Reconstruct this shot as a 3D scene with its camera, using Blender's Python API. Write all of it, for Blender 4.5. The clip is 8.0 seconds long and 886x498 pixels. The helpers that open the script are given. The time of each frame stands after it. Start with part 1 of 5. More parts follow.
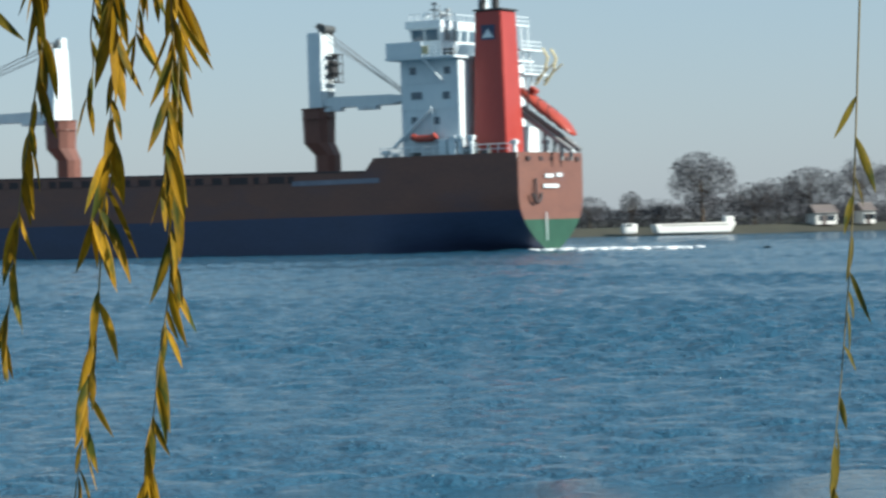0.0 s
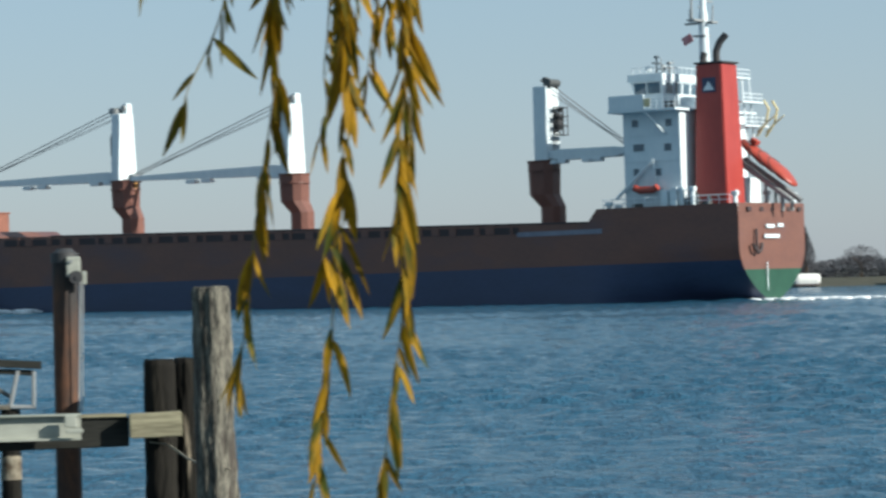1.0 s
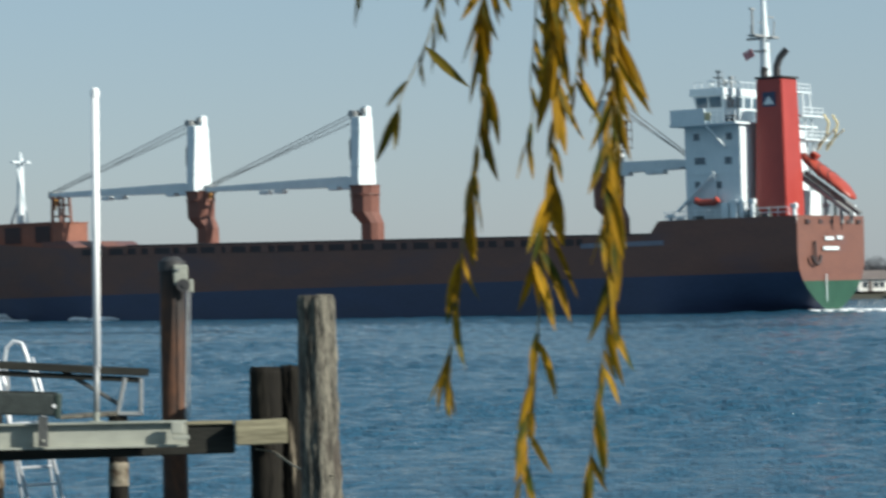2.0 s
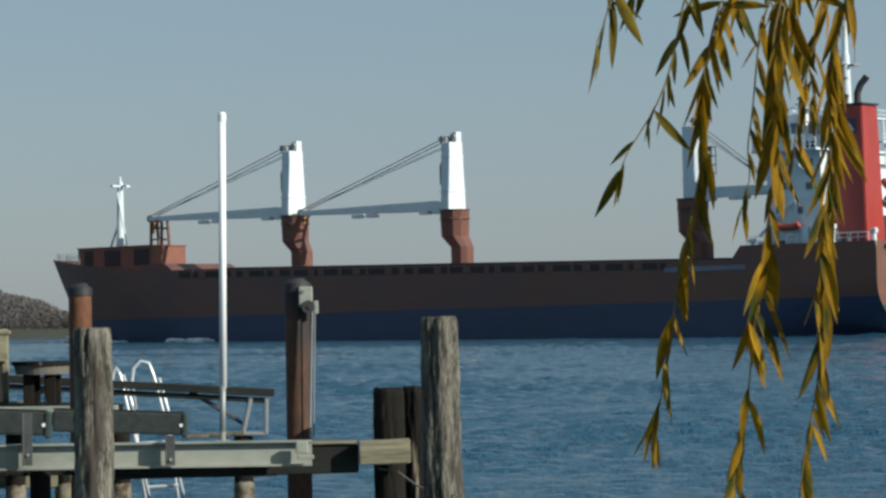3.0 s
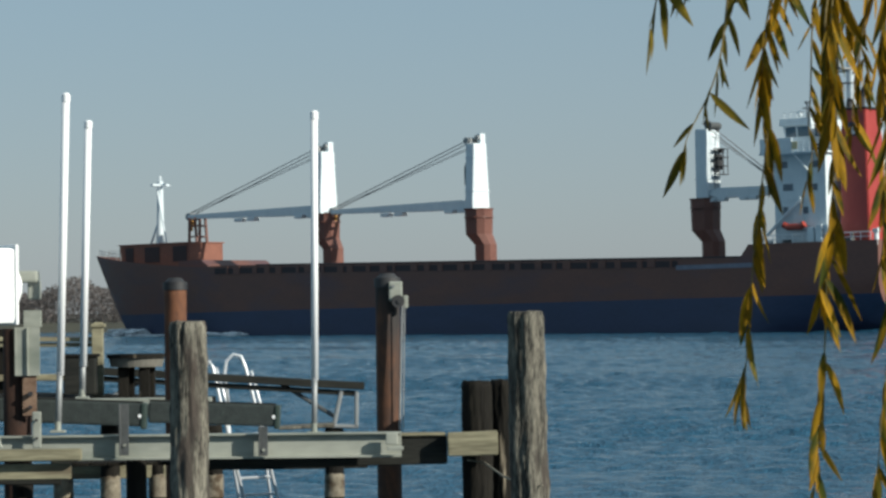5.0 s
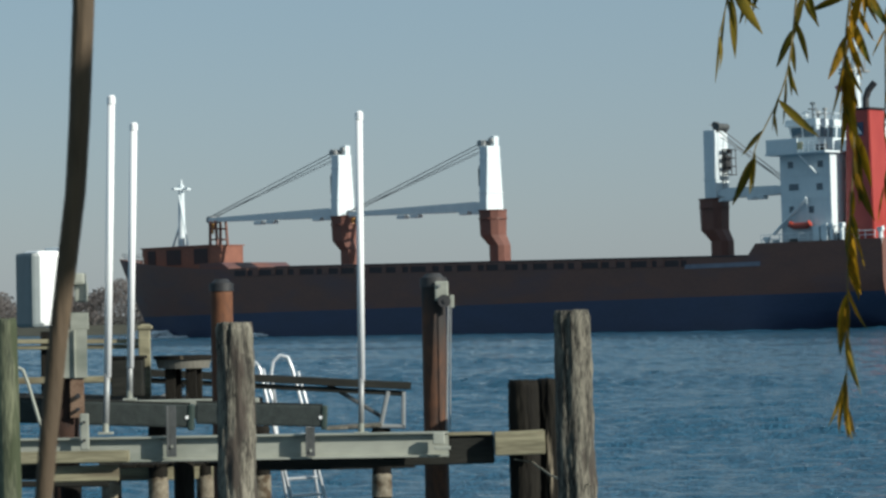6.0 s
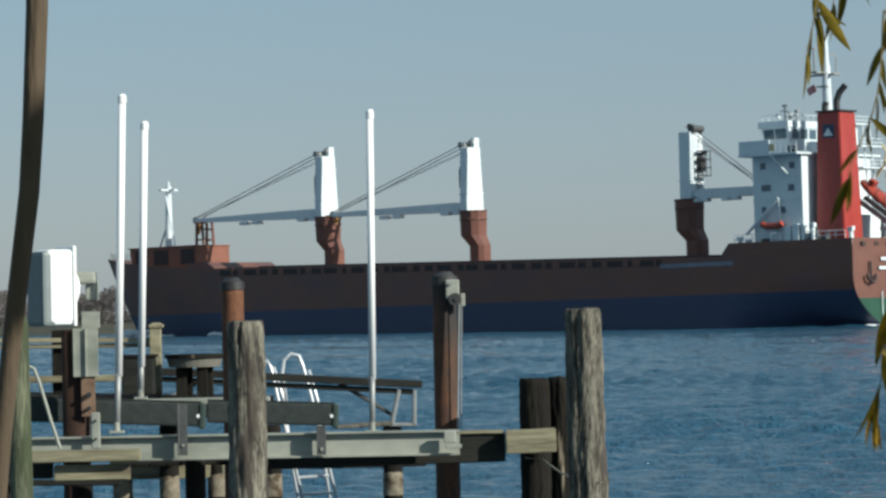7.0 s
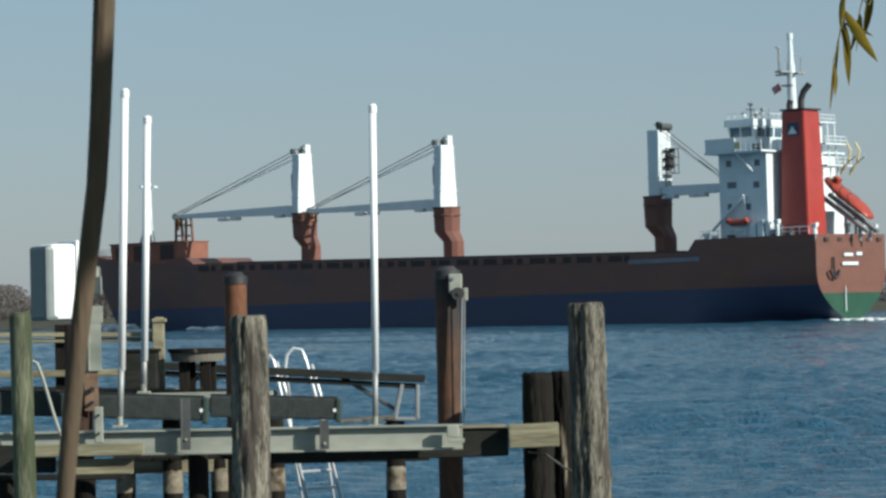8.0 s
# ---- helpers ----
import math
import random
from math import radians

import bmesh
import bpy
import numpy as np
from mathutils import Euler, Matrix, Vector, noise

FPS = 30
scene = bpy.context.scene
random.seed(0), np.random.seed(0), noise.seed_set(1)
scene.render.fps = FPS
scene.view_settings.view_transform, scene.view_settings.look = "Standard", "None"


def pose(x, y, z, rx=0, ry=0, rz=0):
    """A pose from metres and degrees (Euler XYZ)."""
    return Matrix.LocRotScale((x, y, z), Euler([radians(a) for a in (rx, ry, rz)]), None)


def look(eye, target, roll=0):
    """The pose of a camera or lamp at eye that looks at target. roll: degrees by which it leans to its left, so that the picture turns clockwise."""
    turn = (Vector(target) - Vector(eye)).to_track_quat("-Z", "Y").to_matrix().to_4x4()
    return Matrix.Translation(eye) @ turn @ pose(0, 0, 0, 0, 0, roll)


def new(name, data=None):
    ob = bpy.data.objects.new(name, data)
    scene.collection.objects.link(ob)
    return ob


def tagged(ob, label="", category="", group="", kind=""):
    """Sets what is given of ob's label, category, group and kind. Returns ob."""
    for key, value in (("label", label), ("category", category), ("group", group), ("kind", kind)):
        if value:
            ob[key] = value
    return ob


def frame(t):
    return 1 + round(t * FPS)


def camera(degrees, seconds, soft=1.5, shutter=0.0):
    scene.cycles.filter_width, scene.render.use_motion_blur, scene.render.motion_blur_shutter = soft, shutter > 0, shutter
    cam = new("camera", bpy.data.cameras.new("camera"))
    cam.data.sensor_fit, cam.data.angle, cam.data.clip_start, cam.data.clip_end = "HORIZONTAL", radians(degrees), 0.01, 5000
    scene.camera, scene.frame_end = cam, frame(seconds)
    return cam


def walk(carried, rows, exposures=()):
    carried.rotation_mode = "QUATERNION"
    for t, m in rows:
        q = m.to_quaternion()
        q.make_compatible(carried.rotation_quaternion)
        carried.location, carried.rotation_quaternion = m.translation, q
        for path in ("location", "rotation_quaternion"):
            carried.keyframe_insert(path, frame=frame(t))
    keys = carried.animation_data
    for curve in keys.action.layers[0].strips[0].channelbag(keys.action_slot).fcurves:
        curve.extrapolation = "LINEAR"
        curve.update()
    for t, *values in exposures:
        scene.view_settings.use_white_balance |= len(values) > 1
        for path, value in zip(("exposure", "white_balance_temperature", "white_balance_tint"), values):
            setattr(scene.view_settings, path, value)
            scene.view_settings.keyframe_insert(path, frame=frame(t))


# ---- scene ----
import itertools

cam = camera(17.0, 8.0, soft=2.7, shutter=0.4)

# seconds, pan to the left, tilt up, clockwise lean, metres forward
PATH = (
    (0.0, -12.529, -0.487, 1.20, 0.900),
    (0.2, -11.497, -0.481, 1.20, 0.900),
    (0.5, -10.470, -0.262, 1.20, 0.900),
    (0.6, -10.010, 0.180, 1.22, 0.900),
    (0.8, -8.520, 0.530, 1.25, 0.900),
    (1.0, -7.348, 0.575, 1.30, 0.902),
    (1.3, -6.880, 0.665, 1.22, 0.890),
    (1.5, -6.774, 0.556, 1.17, 0.883),
    (2.0, -5.300, 0.795, 1.06, 0.763),
    (2.2, -4.379, 1.329, 1.14, 0.732),
    (3.3, -2.769, 1.240, 0.93, 0.402),
    (3.5, -2.764, 1.267, 1.10, 0.344),
    (4.0, -2.347, 1.129, 0.78, 0.136),
    (4.5, -2.121, 1.151, 0.75, 0.006),
    (5.0, -1.152, 1.179, 0.73, 0.0),
    (5.2, -1.010, 1.165, 0.80, 0.0),
    (6.3, -0.060, 1.190, 1.25, 0.0),
    (6.5, -0.029, 1.188, 1.32, 0.0),
    (7.0, -0.059, 1.158, 1.19, 0.0),
    (7.5, -0.042, 1.156, 0.96, 0.0),
    (8.0, 0.000, 1.050, 1.20, 0.0),
)
walk(cam, [(t, pose(0, fwd, 2.7, 90 + tilt, 0, pan) @ pose(0, 0, 0, 0, 0, -lean))
           for t, pan, tilt, lean, fwd in PATH],
     exposures=((0.0, 0.80, 6050, 4), (1.5, 0.64, 6200, 5), (2.2, 0.54, 6250, 5), (3.3, 0.20, 6250, 5), (4.5, 0.30, 6250, 5), (5.2, 0.33, 6250, 5), (6.3, 0.28, 6200, 4), (7.0, 0.36, 6200, 4), (8.0, 0.38, 6200, 4)))

# ---- world and sun ----
SUN_EL, SUN_AZ = 27.0, 122.0      # degrees up; degrees clockwise from +Y
world = bpy.data.worlds.new("sky")
scene.world = world
world.use_nodes = True
wt = world.node_tree
sky = wt.nodes.new("ShaderNodeTexSky")
sky.sky_type = "NISHITA"
sky.sun_disc = False
sky.sun_elevation, sky.sun_rotation = radians(SUN_EL), radians(SUN_AZ)
sky.air_density, sky.dust_density, sky.ozone_density = 1.0, 0.6, 3.0
bg = wt.nodes["Background"]
bg.inputs["Strength"].default_value = 0.072
veil = wt.nodes.new("ShaderNodeMix")      # thin high haze over the clear sky, greyer towards the horizon
veil.data_type = "RGBA"
veil.inputs["Factor"].default_value = 0.66
place = wt.nodes.new("ShaderNodeTexCoord")
axes = wt.nodes.new("ShaderNodeSeparateXYZ")
wt.links.new(place.outputs["Generated"], axes.inputs[0])
haze = wt.nodes.new("ShaderNodeValToRGB")
haze.color_ramp.elements[0].position, haze.color_ramp.elements[1].position = 0.0, 0.16
haze.color_ramp.elements[0].color, haze.color_ramp.elements[1].color = (0.286, 0.308, 0.354, 1), (0.240, 0.330, 0.388, 1)
wt.links.new(axes.outputs["Z"], haze.inputs["Fac"])
lift_up = wt.nodes.new("ShaderNodeVectorMath")
lift_up.operation, lift_up.inputs["Scale"].default_value = "SCALE", 13.4
wt.links.new(haze.outputs["Color"], lift_up.inputs[0])
wt.links.new(lift_up.outputs[0], veil.inputs["B"])
wt.links.new(sky.outputs["Color"], veil.inputs["A"])
wt.links.new(veil.outputs["Result"], bg.inputs["Color"])
lamp = bpy.data.lights.new("sun", "SUN")
lamp.energy, lamp.angle, lamp.color = 5.0, radians(0.6), (1.0, 0.92, 0.81)
sun = new("sun", lamp)
sd = Vector((math.sin(radians(SUN_AZ)) * math.cos(radians(SUN_EL)),
             math.cos(radians(SUN_AZ)) * math.cos(radians(SUN_EL)), math.sin(radians(SUN_EL))))
sun.matrix_world = look(sd * 60 + Vector((0, 30, 0)), (0, 30, 0))


# ---- materials ----
def material(name, dark, light, scale=4.0, rough=0.6, bump=0.2, stretch=(1, 1, 1), metal=0.0,
             fine=6.0, contrast=(0.3, 0.7), spots=None, spot_at=(0.55, 0.7), spot_scale=1.5, vary=0.0, spec=0.5):
    """Two-tone procedural surface: broad variation, fine grain, optional spots of a third colour, relief."""
    m = bpy.data.materials.new(name)
    m.use_nodes = True
    nt = m.node_tree
    n, l = nt.nodes, nt.links
    bsdf = n["Principled BSDF"]
    tc = n.new("ShaderNodeTexCoord")
    mp = n.new("ShaderNodeMapping")
    mp.inputs["Scale"].default_value = stretch
    l.new(tc.outputs["Object"], mp.inputs["Vector"])
    src = mp.outputs["Vector"]
    if vary:
        info = n.new("ShaderNodeObjectInfo")
        add = n.new("ShaderNodeVectorMath")
        mul = n.new("ShaderNodeMath")
        mul.operation, mul.inputs[1].default_value = "MULTIPLY", 40.0
        l.new(info.outputs["Random"], mul.inputs[0])
        l.new(src, add.inputs[0])
        l.new(mul.outputs[0], add.inputs[1])
        src = add.outputs[0]
    broad, grain = n.new("ShaderNodeTexNoise"), n.new("ShaderNodeTexNoise")
    broad.inputs["Scale"].default_value, broad.inputs["Detail"].default_value = scale, 6
    grain.inputs["Scale"].default_value, grain.inputs["Detail"].default_value = scale * fine, 4
    l.new(src, broad.inputs["Vector"])
    l.new(src, grain.inputs["Vector"])
    mixv = n.new("ShaderNodeMath")
    mixv.operation = "MULTIPLY_ADD"
    mixv.inputs[1].default_value = 0.45
    l.new(grain.outputs["Fac"], mixv.inputs[0])
    half = n.new("ShaderNodeMath")
    half.operation, half.inputs[1].default_value = "MULTIPLY", 0.55
    l.new(broad.outputs["Fac"], half.inputs[0])
    l.new(half.outputs[0], mixv.inputs[2])
    ramp = n.new("ShaderNodeValToRGB")
    ramp.color_ramp.elements[0].position, ramp.color_ramp.elements[1].position = contrast
    ramp.color_ramp.elements[0].color, ramp.color_ramp.elements[1].color = (*dark, 1), (*light, 1)
    l.new(mixv.outputs[0], ramp.inputs["Fac"])
    col = ramp.outputs["Color"]
    if spots:
        sn = n.new("ShaderNodeTexNoise")
        sn.inputs["Scale"].default_value, sn.inputs["Detail"].default_value = spot_scale, 8
        l.new(src, sn.inputs["Vector"])
        sr = n.new("ShaderNodeMapRange")
        sr.inputs["From Min"].default_value, sr.inputs["From Max"].default_value = spot_at
        l.new(sn.outputs["Fac"], sr.inputs["Value"])
        mx = n.new("ShaderNodeMix")
        mx.data_type = "RGBA"
        l.new(sr.outputs[0], mx.inputs["Factor"])
        l.new(col, mx.inputs["A"])
        mx.inputs["B"].default_value = (*spots, 1)
        col = mx.outputs["Result"]
    if vary:
        hs = n.new("ShaderNodeHueSaturation")
        mr = n.new("ShaderNodeMapRange")
        mr.inputs["To Min"].default_value, mr.inputs["To Max"].default_value = 1 - vary, 1 + vary
        l.new(info.outputs["Random"], mr.inputs["Value"])
        l.new(mr.outputs[0], hs.inputs["Value"])
        l.new(col, hs.inputs["Color"])
        col = hs.outputs["Color"]
    l.new(col, bsdf.inputs["Base Color"])
    rr = n.new("ShaderNodeMapRange")
    rr.inputs["To Min"].default_value, rr.inputs["To Max"].default_value = max(rough - 0.12, 0.02), min(rough + 0.12, 1)
    l.new(broad.outputs["Fac"], rr.inputs["Value"])
    l.new(rr.outputs[0], bsdf.inputs["Roughness"])
    bsdf.inputs["Metallic"].default_value = metal
    bsdf.inputs["Specular IOR Level"].default_value = spec
    if bump:
        b = n.new("ShaderNodeBump")
        b.inputs["Strength"].default_value, b.inputs["Distance"].default_value = bump, 0.02
        l.new(mixv.outputs[0], b.inputs["Height"])
        l.new(b.outputs["Normal"], bsdf.inputs["Normal"])
    return m


def water_material():
    m = bpy.data.materials.new("river water")
    m.use_nodes = True
    nt = m.node_tree
    n, l = nt.nodes, nt.links
    bsdf = n["Principled BSDF"]
    bsdf.inputs["Base Color"].default_value = (0.023, 0.081, 0.137, 1)
    bsdf.inputs["Roughness"].default_value = 0.09
    bsdf.inputs["IOR"].default_value = 1.33
    tc = n.new("ShaderNodeTexCoord")
    height = None
    for scale, strength, squash in ((0.6, 0.5, 1.2), (2.2, 0.6, 1.2), (7.0, 0.36, 1.1)):
        mp = n.new("ShaderNodeMapping")
        mp.inputs["Scale"].default_value = (1, squash, 1)
        mp.inputs["Rotation"].default_value = (0, 0, radians(14 * scale))
        nz = n.new("ShaderNodeTexNoise")
        nz.inputs["Scale"].default_value, nz.inputs["Detail"].default_value = scale, 5
        nz.inputs["Roughness"].default_value = 0.55
        l.new(tc.outputs["Object"], mp.inputs["Vector"])
        l.new(mp.outputs["Vector"], nz.inputs["Vector"])
        ma = n.new("ShaderNodeMath")
        ma.operation, ma.inputs[1].default_value = "MULTIPLY_ADD", strength
        l.new(nz.outputs["Fac"], ma.inputs[0])
        if height:
            l.new(height, ma.inputs[2])
        else:
            ma.inputs[2].default_value = 0
        height = ma.outputs[0]
    b = n.new("ShaderNodeBump")
    b.inputs["Strength"].default_value, b.inputs["Distance"].default_value = 1.0, 0.42
    l.new(height, b.inputs["Height"])
    l.new(b.outputs["Normal"], bsdf.inputs["Normal"])
    return m


WATER = water_material()
# spots lean mauve: the blue of haze and shade put into the paint
OXIDE = material("red oxide hull paint, shade-blue spots", (0.108, 0.049, 0.039), (0.160, 0.070, 0.049), 0.25, 0.5, 0.08, (1, 1, 2.5),
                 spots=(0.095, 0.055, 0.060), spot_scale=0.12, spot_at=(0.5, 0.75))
# on the hull band this blue paints shade over the stern's green
NAVY = material("dark blue paint, shade tint on the hull", (0.022, 0.033, 0.072), (0.037, 0.053, 0.112), 0.2, 0.5, 0.06, (1, 1, 3))
GREEN = material("green antifouling paint", (0.007, 0.040, 0.024), (0.015, 0.072, 0.043), 0.4, 0.55, 0.06)
PEDESTAL = material("brown-red pedestal paint", (0.10, 0.04, 0.03), (0.165, 0.068, 0.048), 0.5, 0.55, 0.06, (1, 1, 0.4))
DECKRED = material("weathered orange-red deck paint", (0.15, 0.056, 0.036), (0.235, 0.092, 0.058), 0.5, 0.6, 0.08)
WHITE = material("white ship paint", (0.52, 0.59, 0.63), (0.65, 0.71, 0.73), 0.4, 0.4, 0.04, (1, 1, 0.4))
RED = material("bright red funnel paint", (0.26, 0.03, 0.026), (0.33, 0.046, 0.036), 0.4, 0.4, 0.03, (1, 1, 0.3))
ORANGE = material("orange lifeboat gelcoat", (0.27, 0.04, 0.026), (0.35, 0.06, 0.036), 0.8, 0.35, 0.02)
BLACK = material("sooty black steel", (0.012, 0.012, 0.014), (0.04, 0.04, 0.042), 1.0, 0.6, 0.1)
# dark steel; also paints the shade inside gallery, doorways and fairleads
DARKGAP = material("dark steel and painted opening shade", (0.022, 0.015, 0.017), (0.048, 0.031, 0.032), 0.6, 0.7, 0.05)
# blue base colour stands in for sky mirrored in the panes
BRIDGEGLASS = material("window glass with painted sky reflection", (0.05, 0.085, 0.12), (0.09, 0.14, 0.18), 0.5, 0.06, 0.0)
GLASS = material("dark ship window glass", (0.015, 0.025, 0.035), (0.03, 0.045, 0.06), 0.5, 0.08, 0.0)
CABLE = material("greased steel wire", (0.12, 0.12, 0.125), (0.2, 0.2, 0.2), 3, 0.5, 0.0)
HOOKY = material("yellow-brown hook block paint", (0.28, 0.14, 0.03), (0.42, 0.22, 0.05), 1.2, 0.5, 0.05)
CREAM = material("pale yellow davit paint", (0.5, 0.42, 0.22), (0.62, 0.54, 0.32), 1.0, 0.5, 0.03)
FOAM = material("white water foam", (0.5, 0.55, 0.58), (0.85, 0.88, 0.9), 1.2, 0.9, 0.3)

OLDWOOD = material("weathered grey pile timber", (0.020, 0.018, 0.014), (0.205, 0.19, 0.15), 15, 0.9, 1.0, (1, 1, 0.18),
                   contrast=(0.41, 0.60), spots=(0.05, 0.04, 0.032), spot_scale=9, spot_at=(0.56, 0.64), vary=0.12)
DARKWOOD = material("dark pile timber", (0.005, 0.0045, 0.004), (0.019, 0.017, 0.013), 10, 0.85, 1.0, (1, 1, 0.14), spec=0.15,
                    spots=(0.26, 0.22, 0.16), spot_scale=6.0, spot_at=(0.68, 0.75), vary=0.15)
GREENWOOD = material("green treated pile timber", (0.03, 0.037, 0.022), (0.14, 0.15, 0.09), 9, 0.85, 0.9, (1, 1, 0.18), contrast=(0.36, 0.62),
                     spots=(0.035, 0.045, 0.02), spot_scale=7, spot_at=(0.52, 0.62), vary=0.1)
LUMBER = material("sun-bleached lumber", (0.112, 0.1, 0.06), (0.285, 0.262, 0.17), 7, 0.8, 0.6, (0.12, 1, 1), contrast=(0.36, 0.62),
                  spots=(0.12, 0.095, 0.06), spot_scale=4, spot_at=(0.54, 0.68), vary=0.15)
DARKTIMBER = material("dark timber, some with painted shade", (0.007, 0.008, 0.007), (0.026, 0.026, 0.022), 6, 0.75, 0.5, (0.15, 1, 1), vary=0.15, spec=0.2)
RUST = material("rusted steel pipe", (0.022, 0.014, 0.011), (0.12, 0.05, 0.023), 5, 0.8, 0.4, (1, 1, 0.35),
                spots=(0.02, 0.017, 0.016), spot_scale=2.2, spot_at=(0.5, 0.66), vary=0.1)
DARKRUST = material("dark rusted pile", (0.014, 0.010, 0.009), (0.052, 0.026, 0.017), 5, 0.85, 0.4, (1, 1, 0.35), spec=0.2)
ORANGERUST = material("bright rusted steel pipe", (0.05, 0.02, 0.012), (0.165, 0.064, 0.026), 5, 0.8, 0.4, (1, 1, 0.35),
                      spots=(0.03, 0.02, 0.017), spot_scale=3, spot_at=(0.55, 0.7))
GALV = material("dull galvanised steel", (0.235, 0.247, 0.212), (0.355, 0.365, 0.315), 3, 0.55, 0.12, (0.4, 1, 1), metal=0.12,
                spots=(0.17, 0.19, 0.16), spot_scale=2.2, spot_at=(0.56, 0.7))
GREYMETAL = material("grey painted steel", (0.20, 0.21, 0.21), (0.32, 0.33, 0.33), 5, 0.5, 0.08, metal=0.3)
DARKSTEEL = material("dark grey steel bracket", (0.05, 0.055, 0.055), (0.11, 0.115, 0.115), 5, 0.55, 0.08, metal=0.3)
PVC = material("white plastic pipe", (0.74, 0.75, 0.76), (0.84, 0.85, 0.85), 2, 0.35, 0.02, (1, 1, 0.2))
ALU = material("bare aluminium tube", (0.62, 0.64, 0.66), (0.78, 0.79, 0.80), 4, 0.35, 0.03, metal=0.35)
CARPET = material("black bunk carpet", (0.012, 0.017, 0.017), (0.035, 0.045, 0.043), 14, 0.95, 0.5, vary=0.1)
GELCOAT = material("white fibreglass cover", (0.74, 0.76, 0.76), (0.84, 0.85, 0.84), 1.5, 0.35, 0.02)
GREYBOX = material("grey plastic housing", (0.12, 0.145, 0.15), (0.17, 0.2, 0.205), 2, 0.5, 0.03)
# growth on the posts, paled to paint the sun that reaches them
SUNLITGROWTH = material("pale growth with painted sunlight", (0.07, 0.055, 0.035), (0.30, 0.265, 0.20), 14, 0.95, 0.9, spots=(0.06, 0.04, 0.022), spot_scale=5, spot_at=(0.48, 0.62))
ROPE = material("weathered rope", (0.16, 0.14, 0.10), (0.3, 0.27, 0.2), 20, 0.9, 0.3)
LEAF = material("yellowing willow leaf", (0.195, 0.105, 0.005), (0.42, 0.235, 0.011), 18, 0.65, 0.1, (1, 1, 0.3),
                spots=(0.06, 0.07, 0.012), spot_scale=5, spot_at=(0.48, 0.64), vary=0.3, spec=0.12)


def thin(mat, share):
    """Lets light through a thin leaf or a mesh of twigs."""
    nt = mat.node_tree
    lp, tr, mx = nt.nodes["Principled BSDF"], nt.nodes.new("ShaderNodeBsdfTranslucent"), nt.nodes.new("ShaderNodeMixShader")
    nt.links.new(lp.inputs["Base Color"].links[0].from_socket, tr.inputs["Color"])
    mx.inputs["Fac"].default_value = share
    nt.links.new(lp.outputs[0], mx.inputs[1])
    nt.links.new(tr.outputs[0], mx.inputs[2])
    nt.links.new(mx.outputs[0], nt.nodes["Material Output"].inputs["Surface"])


# olive copy of the leaf, darkened to paint leaves seen against the sky
LEAFGREEN = material("olive willow leaf with backlit shade", (0.085, 0.074, 0.010), (0.215, 0.150, 0.016), 18, 0.65, 0.1, (1, 1, 0.3),
                     spots=(0.04, 0.05, 0.012), spot_scale=5, spot_at=(0.5, 0.66), vary=0.25, spec=0.12)


thin(LEAF, 0.42)
thin(LEAFGREEN, 0.4)
TWIG = material("olive willow twig", (0.10, 0.075, 0.02), (0.2, 0.15, 0.05), 12, 0.7, 0.2, vary=0.1)
GRASS = material("mown bank grass", (0.03, 0.045, 0.012), (0.07, 0.085, 0.025), 3, 0.9, 0.5)
BARK = material("brown willow bark", (0.034, 0.024, 0.015), (0.105, 0.074, 0.045), 12, 0.85, 0.6, (1, 1, 0.15))
# distance haze is put into these pale tree and foliage colours
HAZETREE = material("bare far trees with haze tint", (0.108, 0.110, 0.128), (0.165, 0.164, 0.180), 0.15, 0.95, 0.0, vary=0.2)
HAZEBROWN = material("autumn far foliage with haze tint", (0.190, 0.172, 0.168), (0.245, 0.220, 0.208), 0.1, 0.95, 0.0, vary=0.2)
thin(HAZETREE, 0.5)
thin(HAZEBROWN, 0.5)
SHORE = material("far grassy bank", (0.026, 0.028, 0.019), (0.055, 0.053, 0.036), 0.05, 0.95, 0.0)
HOUSEWALL = material("pale house siding", (0.6, 0.6, 0.57), (0.75, 0.74, 0.7), 0.3, 0.7, 0.0)
ROOFING = material("grey-brown roof shingle", (0.10, 0.085, 0.08), (0.18, 0.15, 0.14), 0.5, 0.85, 0.0)


# ---- building helpers ----
def part(name, bm, mat, parent=None, label="", smooth=False):
    """Links a bmesh as one mesh object, under a thing or part where one is given."""
    me = bpy.data.meshes.new(name)
    bm.normal_update()
    bm.to_mesh(me)
    bm.free()
    me.materials.append(mat)
    if smooth:
        me.polygons.foreach_set("use_smooth", [True] * len(me.polygons))
    ob = new(name, me)
    ob.parent = parent
    if label:
        tagged(ob, label)
    return ob


def thing(name, label, category, at=(0, 0, 0), group="", rz=0.0, kind=""):
    ob = new(name)
    ob.matrix_basis = pose(*at, 0, 0, rz)
    ob.empty_display_size = 0.2
    return tagged(ob, label, category, group, kind)


def box(bm, c, s, rot=None, bevel=0.0):
    """A box of size s about c, turned by the matrix rot, with softened edges."""
    m = Matrix.Translation(c) @ (rot.to_4x4() if rot else Matrix.Identity(4)) @ Matrix.Diagonal((*s, 1))
    made = bmesh.ops.create_cube(bm, size=1, matrix=m)["verts"]
    if bevel:
        es = list({e for v in made for e in v.link_edges})
        bmesh.ops.bevel(bm, geom=es, offset=bevel, segments=2, affect="EDGES", profile=0.6)
    return bm


def boxed(c, s, bevel=0.0, rot=None):
    return box(bmesh.new(), c, s, rot, bevel)


